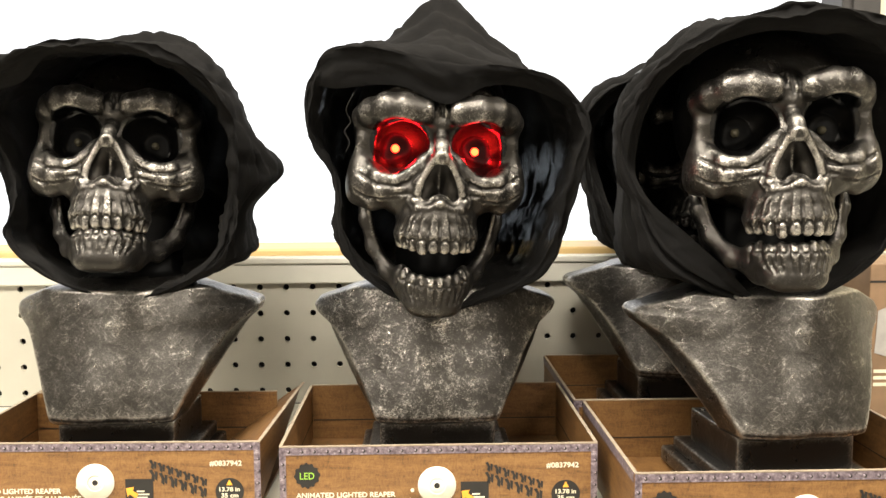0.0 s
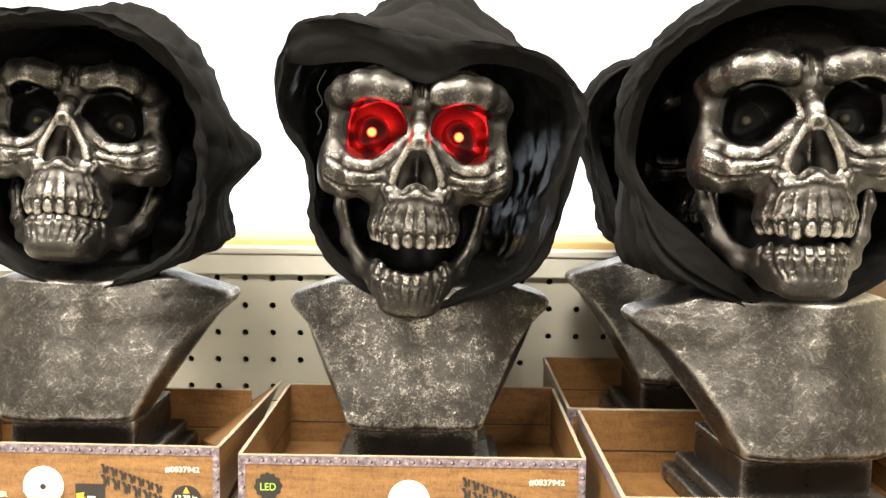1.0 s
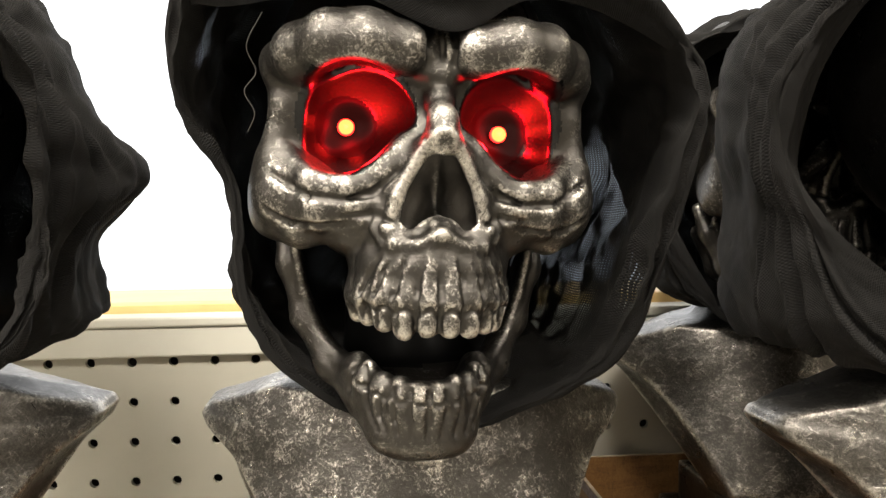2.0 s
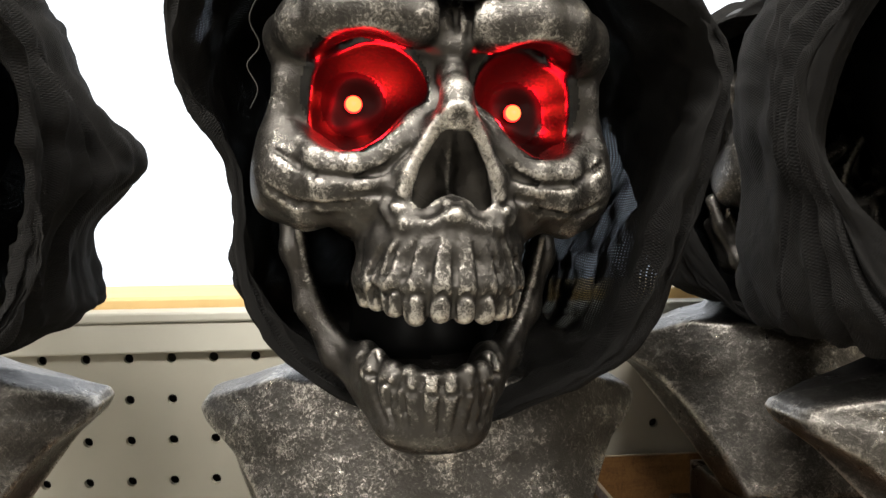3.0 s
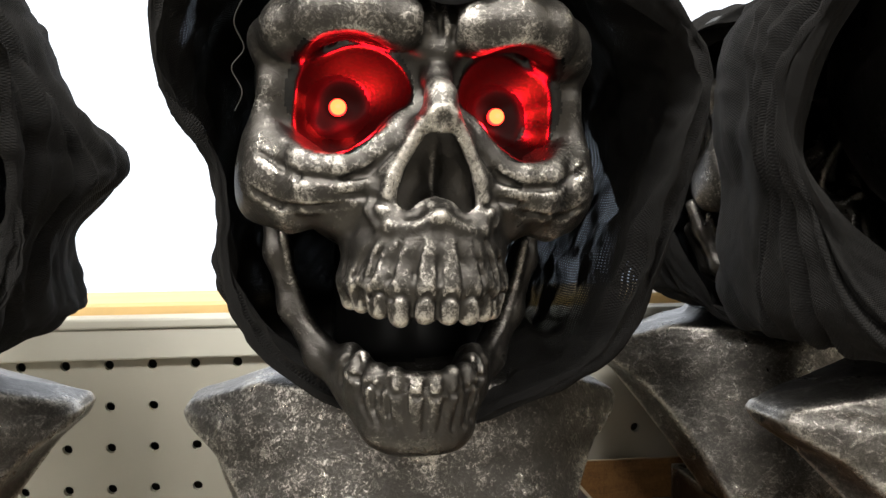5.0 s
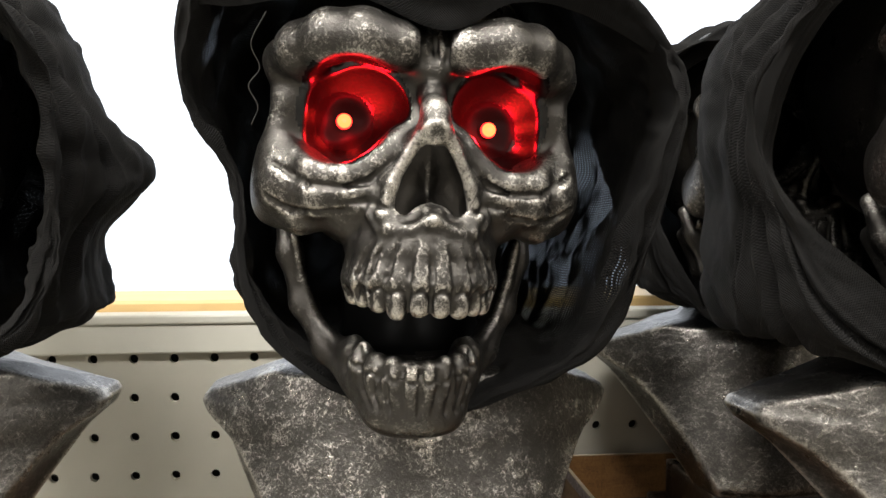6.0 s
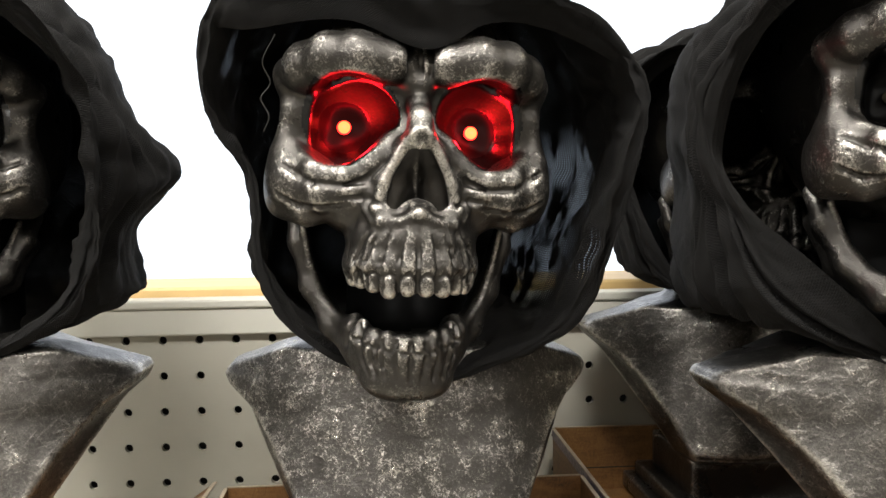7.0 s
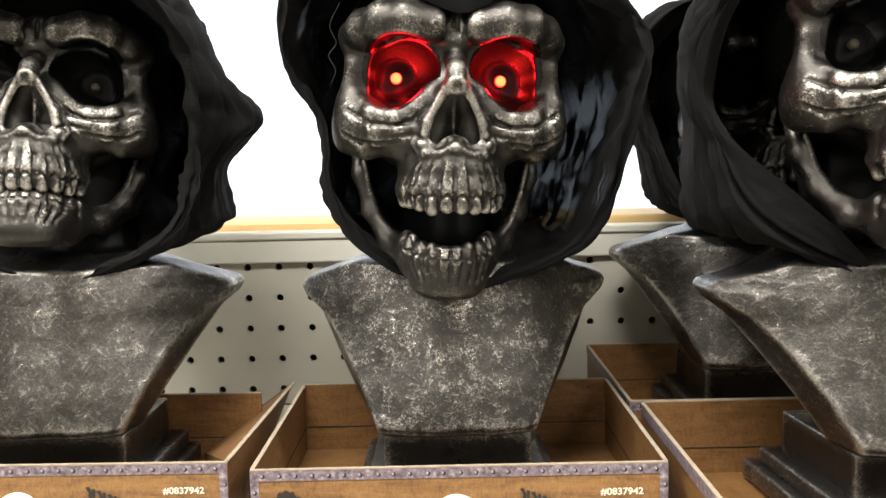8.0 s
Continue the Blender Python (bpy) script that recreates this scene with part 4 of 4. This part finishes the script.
WIDE_B = [(0.084, 0.005, 0.226), (0.078, 0.0, 0.262), (0.060, 0.0, 0.292), (0.032, 0.0, 0.314), (0.0, 0.006, 0.324), (-0.036, 0.0, 0.316), (-0.070, 0.004, 0.296), (-0.094, 0.004, 0.266),
          (-0.093, 0.008, 0.238), (-0.076, 0.016, 0.196), (-0.070, 0.020, 0.158), (-0.048, 0.016, 0.147), (0.0, 0.005, 0.144), (0.048, 0.012, 0.147), (0.072, 0.015, 0.160), (0.082, 0.010, 0.192)]
HEM_B = hem_from(BRIM_B, {2: (0.058, -0.062, 0.277), 3: (0.032, -0.080, 0.290), 4: (0.0, -0.086, 0.292), 5: (-0.032, -0.080, 0.290), 6: (-0.062, -0.056, 0.278), 7: (-0.076, -0.030, 0.254), 8: (-0.070, -0.016, 0.222), 9: (-0.062, -0.026, 0.190), 10: (-0.050, -0.040, 0.160)})
NECK = (0, 0.0, 0.185)
bust(M_AT, 14, turn_about(NECK, -1.1, 2.6, 4.0, (-0.0057, -0.0055, -0.0022)), True, "pewter-grey skull bust with glowing red eyes and open jaw")
bust(L_AT, -2, turn_about(NECK, -12, 3.0, 6.9, (-0.0092, 0.0280, -0.0055)), False, "pewter-grey skull bust with dark eyes and closed jaw", 0.42)
bust(R_AT, 2.5, turn_about(NECK, -5.3, -1.5, -12, (-0.0077, 0.0, 0.0036)), False, "pewter-grey skull bust with dark eyes and parted jaw", 0.42)
bust(RB_AT, 5, turn_about(NECK, -4, 0, 4.5, (-0.006, 0, 0)), False, "pewter-grey skull bust standing behind another against the panel", 0.5)
hood(M_AT, HEM_M, BRIM_M, WIDE_M, "black gauze hood with peaked crown on the glowing bust", 1, ((-60, 15, 0.40, 0.85, 1.0), (148, 172, 0.22, 0.45, 0.6), (-50, 0, 0.28, 0.42, 0.5)),
     pleats=((35, 150, 0.36, 0.05, 0.018, 0.0035), (45, 140, 0.43, -0.05, 0.016, 0.0035), (55, 130, 0.50, 0.04, 0.016, 0.0030), (30, 120, 0.57, -0.03, 0.018, 0.0035),
             (165, 250, 0.36, 0.06, 0.016, 0.0030), (300, 352, 0.34, -0.07, 0.014, 0.0035), (290, 350, 0.20, 0.06, 0.014, 0.0028), (185, 250, 0.12, 0.05, 0.014, 0.0030)))
hood(pose(-0.233, 0.680, FOOT), HEM_L, BRIM_L, WIDE_L, "black gauze hood with a pointed side fold", 2,
     pleats=((-30, 60, 0.36, 0.06, 0.012, 0.0060), (-40, 40, 0.44, 0.05, 0.012, 0.0060), (-60, 5, 0.33, -0.10, 0.014, 0.0067), (40, 130, 0.40, 0.05, 0.014, 0.0045), (60, 150, 0.50, -0.04, 0.014, 0.0045), (280, 345, 0.20, 0.08, 0.014, 0.0060)))
hood(pose(0.209, 0.628, FOOT), HEM_R, BRIM_R, WIDE_R, "black gauze hood with a broad rounded brim", 3,
     pleats=((120, 215, 0.33, 0.03, 0.012, 0.0067), (125, 205, 0.40, 0.05, 0.012, 0.0067), (130, 230, 0.47, 0.03, 0.013, 0.0060), (110, 190, 0.54, -0.04, 0.014, 0.0060), (190, 262, 0.20, -0.09, 0.014, 0.0067), (195, 250, 0.36, 0.08, 0.015, 0.0053), (50, 110, 0.42, 0.05, 0.014, 0.0045)))
hood(RB_AT, HEM_B, BRIM_B, WIDE_B, "black gauze hood on the bust at the back", 4,
     pleats=((120, 200, 0.36, 0.04, 0.014, 0.0060), (110, 190, 0.45, -0.04, 0.014, 0.0060), (190, 240, 0.30, 0.06, 0.014, 0.0053)))


# ---- trays ----
TW, TD, TH, CARD = 0.207, 0.160, 0.0475, 0.0016


def tray(m, label, splay=0.0, tab=0.0):
    """An open card tray; its corner at the front, x = 0, y = 0, z = 0."""
    t = empty("display_tray", m, label, "display tray", "display trays on the shelf")
    front = part("front_panel", cube(0, TW, 0, CARD, 0, TH, 0.0004, 1), WOOD_PRINT, t, "printed front with rivet border and lettering")
    back = TW - CARD - 0.75 * splay
    yb = TD - 2.2 * splay
    part("plank_seam", cube(CARD + 0.001, back - 0.001, yb - CARD - 0.0003, yb - CARD - 0.0001, 0.0190, 0.0198), BLACK_INK, t)
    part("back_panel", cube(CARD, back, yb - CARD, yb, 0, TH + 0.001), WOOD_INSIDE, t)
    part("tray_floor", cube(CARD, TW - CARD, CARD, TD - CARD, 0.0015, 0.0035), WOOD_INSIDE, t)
    for side, x in ((0, 0.0), (1, TW - CARD)):
        bm = cube(x, x + CARD, CARD, TD - CARD, 0.0, TH)
        lean = splay if side else 0.0
        if lean:
            for v in bm.verts:
                v.co.x += (0.35 if v.co.z > 0.02 else -4.6) * lean * (v.co.y / TD)
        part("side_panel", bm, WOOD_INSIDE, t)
        if not lean:
            xs = x - 0.0003 if side else x + CARD + 0.0001
            part("plank_seam", cube(xs, xs + 0.0002, CARD + 0.001, TD - CARD - 0.001, 0.0190, 0.0198), BLACK_INK, t)
        edge = cube(x - 0.0003, x + CARD + 0.0003, CARD, TD, TH, TH + 0.0007)
        if lean:
            for v in edge.verts:
                v.co.x += 0.35 * lean * (v.co.y / TD)
        part("card_edge", edge, CARD_EDGE, t, "rubbed bare card edge")
        so = cube(x + (CARD if side else -0.0004), x + (CARD + 0.0004 if side else 0.0), 0.003, TD - CARD, TH - 0.006, TH)
        if lean:
            for v in so.verts:
                v.co.x += 0.35 * lean * (v.co.y / TD)
        if lean:
            so.free()
        else:
            part("side_strap", so, STRAP, t)
    part("card_edge", cube(0, TW, -0.0002, CARD + 0.0003, TH, TH + 0.0006), CARD_EDGE, t, "rubbed bare card edge")
    part("card_edge", cube(CARD, back, yb - CARD, yb, TH + 0.001, TH + 0.0016), CARD_EDGE, t, "rubbed bare card edge")
    y = -0.0001
    for name, q in (("top_strap", (0.0, TW, TH - 0.0052, TH - 0.0002)), ("side_strap", (0.0, 0.0042, 0.0, TH - 0.0053)), ("side_strap", (TW - 0.0042, TW, 0.0, TH - 0.0053))):
        part(name, cube(q[0], q[1], y - 0.0003, y, q[2], q[3]), STRAP, front)
    rnd = random.Random(3)
    rivet = bmesh.new()
    bmesh.ops.create_uvsphere(rivet, u_segments=8, v_segments=5, radius=0.00095)
    rv = mesh_of("rivet", rivet, STRAP, True)
    dark = mesh_of("rivet_shadow", disc(bmesh.new(), 0, 0, 0, 0.0011, 0.0001, 10), BLACK_INK)
    spots = [(0.006 + 0.00812 * k, TH - 0.0027) for k in range(25)] + [(0.0021, 0.0365 - 0.0082 * k) for k in range(5)] + [(TW - 0.0021, 0.0365 - 0.0082 * k) for k in range(5)]
    for x, z in spots:
        dx = rnd.uniform(-0.0006, 0.0006)
        for data, oy, ox in ((rv, 0.0005, 0.0), (dark, 0.0003, 0.0006)):
            o = new(data.name.split(".")[0], data)
            o.parent = front
            o.location = (x + dx + ox, y - oy + (0.0004 if data is rv else 0), z - (0.0002 if data is dark else 0))
    f = y - 0.0002
    # badge with lime letters
    pts = []
    for k in range(48):
        a = 2 * math.pi * k / 48
        r = 0.0074 + 0.0009 * (k % 4 in (0, 1)) + 0.0010 * max(0, math.cos(2 * a)) * (abs(math.sin(a)) < 0.5)
        pts.append((0.0178 + r * 0.92 * math.cos(a), TH - 0.0188 + r * 1.04 * math.sin(a)))
    part("badge", plate(pts, y), BLACK_INK, front, "round black badge with lime lettering")
    lettering("badge_text", "LED", 0.0064, 0.0132, f - 0.0003, TH - 0.0211, GREEN_INK, front, width=0.0092)
    for words, drop, width in (("ANIMATED LIGHTED REAPER", 0.0336, 0.0645), ("FAUCHEUSE ANIMÉE ET ILLUMINÉE", 0.0388, 0.0775), ("LA MUERTE ANIMADA CON LUCES", 0.0440, 0.0775)):
        lettering("printed_text", words, 0.0047, 0.0105, f - 0.0001, TH - drop, CREAM_INK, front, width=width, bold=0.00008)
    lettering("item_number", "#0837942", 0.0048, 0.1735, f - 0.0001, TH - 0.0156, CREAM_INK, front, width=0.0212, bold=0.00008)
    # pull-tab disc
    part("white_disc", disc(bmesh.new(), 0.102 + tab, y - 0.0001, TH - 0.0262, 0.0124, 0.0012, 48), WHITE_PLASTIC, front, "round white plastic disc", True)
    part("disc_rim", disc(bmesh.new(), 0.102 + tab, y - 0.0010, TH - 0.0262, 0.0060, 0.0008, 40, 0.0050), WHITE_PLASTIC, front)
    part("disc_hole", disc(bmesh.new(), 0.102 + tab, y - 0.0013, TH - 0.0262, 0.0019, 0.0002, 20), BLACK_INK, front)
    part("tab_dot", disc(bmesh.new(), 0.0860, y, TH - 0.0295, 0.0012, 0.0004, 14), CREAM_INK, front)
    # black square with an orange arrow
    part("black_square", cube(0.1175, 0.1358, y - 0.0003, y, TH - 0.0445, TH - 0.0243), BLACK_INK, front)
    part("orange_arrow", plate([(0.1180, TH - 0.0305), (0.1232, TH - 0.0296), (0.1224, TH - 0.0322), (0.1262, TH - 0.0345), (0.1240, TH - 0.0372), (0.1205, TH - 0.0345), (0.1188, TH - 0.0362)], f - 0.0002), ORANGE_INK, front)
    for k in range(3):
        part("illegible_line", cube(0.1250, 0.1300 + 0.0022 * (k % 2) + 0.001 * k, f - 0.0004, f - 0.0002, TH - 0.0330 - 0.0021 * k, TH - 0.0321 - 0.0021 * k), CREAM_INK, front)
    # two rows of dark slanted bars
    for row, (x0, z0, nbar, hgt) in enumerate(((0.1335, 0.0118, 7, 0.0062), (0.1322, 0.0180, 6, 0.0078))):
        for k in range(nbar):
            x = x0 + k * (0.0385 / nbar) + row * 0.001
            z = TH - z0 - (x - x0) * 0.36
            wv = 0.0385 / nbar
            part("logo_bar", plate([(x, z), (x + wv * 0.34, z + 0.0005), (x + wv * 0.62, z - hgt * 0.45), (x + wv * 0.55, z - hgt), (x + wv * 0.25, z - hgt * 0.8), (x + wv * 0.30, z - hgt * 0.4)], y), BLACK_INK, front)
            part("logo_bar", plate([(x + wv * 0.62, z - hgt * 0.10), (x + wv * 0.92, z - hgt * 0.18), (x + wv * 0.84, z - hgt * 0.92), (x + wv * 0.64, z - hgt * 0.78)], y), BLACK_INK, front)
    # size badge
    part("size_badge", disc(bmesh.new(), 0.1863, y, TH - 0.0335, 0.0094, 0.0003, 40), BLACK_INK, front, "round black size badge")
    part("orange_arrow", plate([(0.1843, TH - 0.0288), (0.1883, TH - 0.0288), (0.1863, TH - 0.0250)], f - 0.0002), ORANGE_INK, front)
    part("orange_arrow", plate([(0.1843, TH - 0.0382), (0.1863, TH - 0.0418), (0.1883, TH - 0.0382)], f - 0.0002), ORANGE_INK, front)
    lettering("size_text", "13.78 in", 0.0040, 0.1796, f - 0.0003, TH - 0.0330, CREAM_INK, front, width=0.0134, bold=0.00008)
    lettering("size_text", "35 cm", 0.0040, 0.1808, f - 0.0003, TH - 0.0372, CREAM_INK, front, width=0.0112, bold=0.00008)
    return t


tray(pose(-0.1150, 0.566, SHELF_Z), "wood-printed open card tray under the glowing bust")
tray(pose(-0.3365, 0.582, SHELF_Z, 0, 0, -1), "wood-printed open card tray with a splayed side", 0.014, -0.004)
tray(pose(0.1020, 0.508, SHELF_Z), "wood-printed open card tray standing out at the shelf front")
tray(pose(0.0955, 0.672, SHELF_Z), "wood-printed open card tray against the back panel")


# carton in the next bay
def carton(m):
    c = empty("carton", m, "brown printed carton standing beside the upright", "carton")
    body = part("body", cube(0, 0.09, 0, 0.08, 0, 0.142, 0.001), BROWN_CARD, c)
    part("picture", plate([(0.006, 0.062), (0.03, 0.055), (0.05, 0.07), (0.05, 0.10), (0.028, 0.108), (0.008, 0.10)], -0.0002), GREY_INK, body, "grey printed picture")
    for k in range(3):
        part("illegible_line", cube(0.006, 0.06, -0.0004, -0.0001, 0.044 - 0.006 * k, 0.047 - 0.006 * k), CREAM_INK, body)
    part("tape_strip", cube(0.0, 0.09, -0.0003, -0.0001, 0.125, 0.127), BLACK_INK, body)
    return c


carton(pose(0.375, 0.765, SHELF_Z))


# ---- small loose things ----
def cord(name, pts, radius, material, label, category, m):
    """A thin round cord along a smooth line."""
    p = spline_open([np.array(q, dtype=float) for q in pts], 40)
    bm = bmesh.new()
    rings = []
    for k in range(len(p)):
        d = Vector(p[min(k + 1, len(p) - 1)] - p[max(k - 1, 0)]).normalized()
        u = d.orthogonal().normalized()
        w = d.cross(u)
        rings.append([bm.verts.new(Vector(p[k]) + radius * (u * math.cos(a) + w * math.sin(a))) for a in (0, 1.26, 2.51, 3.77, 5.03)])
    for a, b in zip(rings, rings[1:]):
        for k in range(5):
            q = (k + 1) % 5
            bm.faces.new((a[k], a[q], b[q], b[k]))
    ob = thing(name, bm, material, label, category, smooth=True)
    ob.matrix_world = m
    return ob


cord("loose_thread", [(-0.0530, -0.078, 0.270), (-0.0585, -0.075, 0.260), (-0.0560, -0.072, 0.252), (-0.0600, -0.071, 0.246), (-0.0570, -0.070, 0.239), (-0.0595, -0.068, 0.233)], 0.00022, THREAD,
     "loose black thread curling from the hood", "thread", M_AT)
cord("black_cable", [(0.016, 0.020, 0.004), (0.022, 0.034, 0.010), (0.036, 0.044, 0.014), (0.052, 0.040, 0.011), (0.060, 0.030, 0.005)], 0.0011, BLACK_INK,
     "thin black cable looped in the card tray", "cable", pose(-0.1150, 0.566, SHELF_Z))
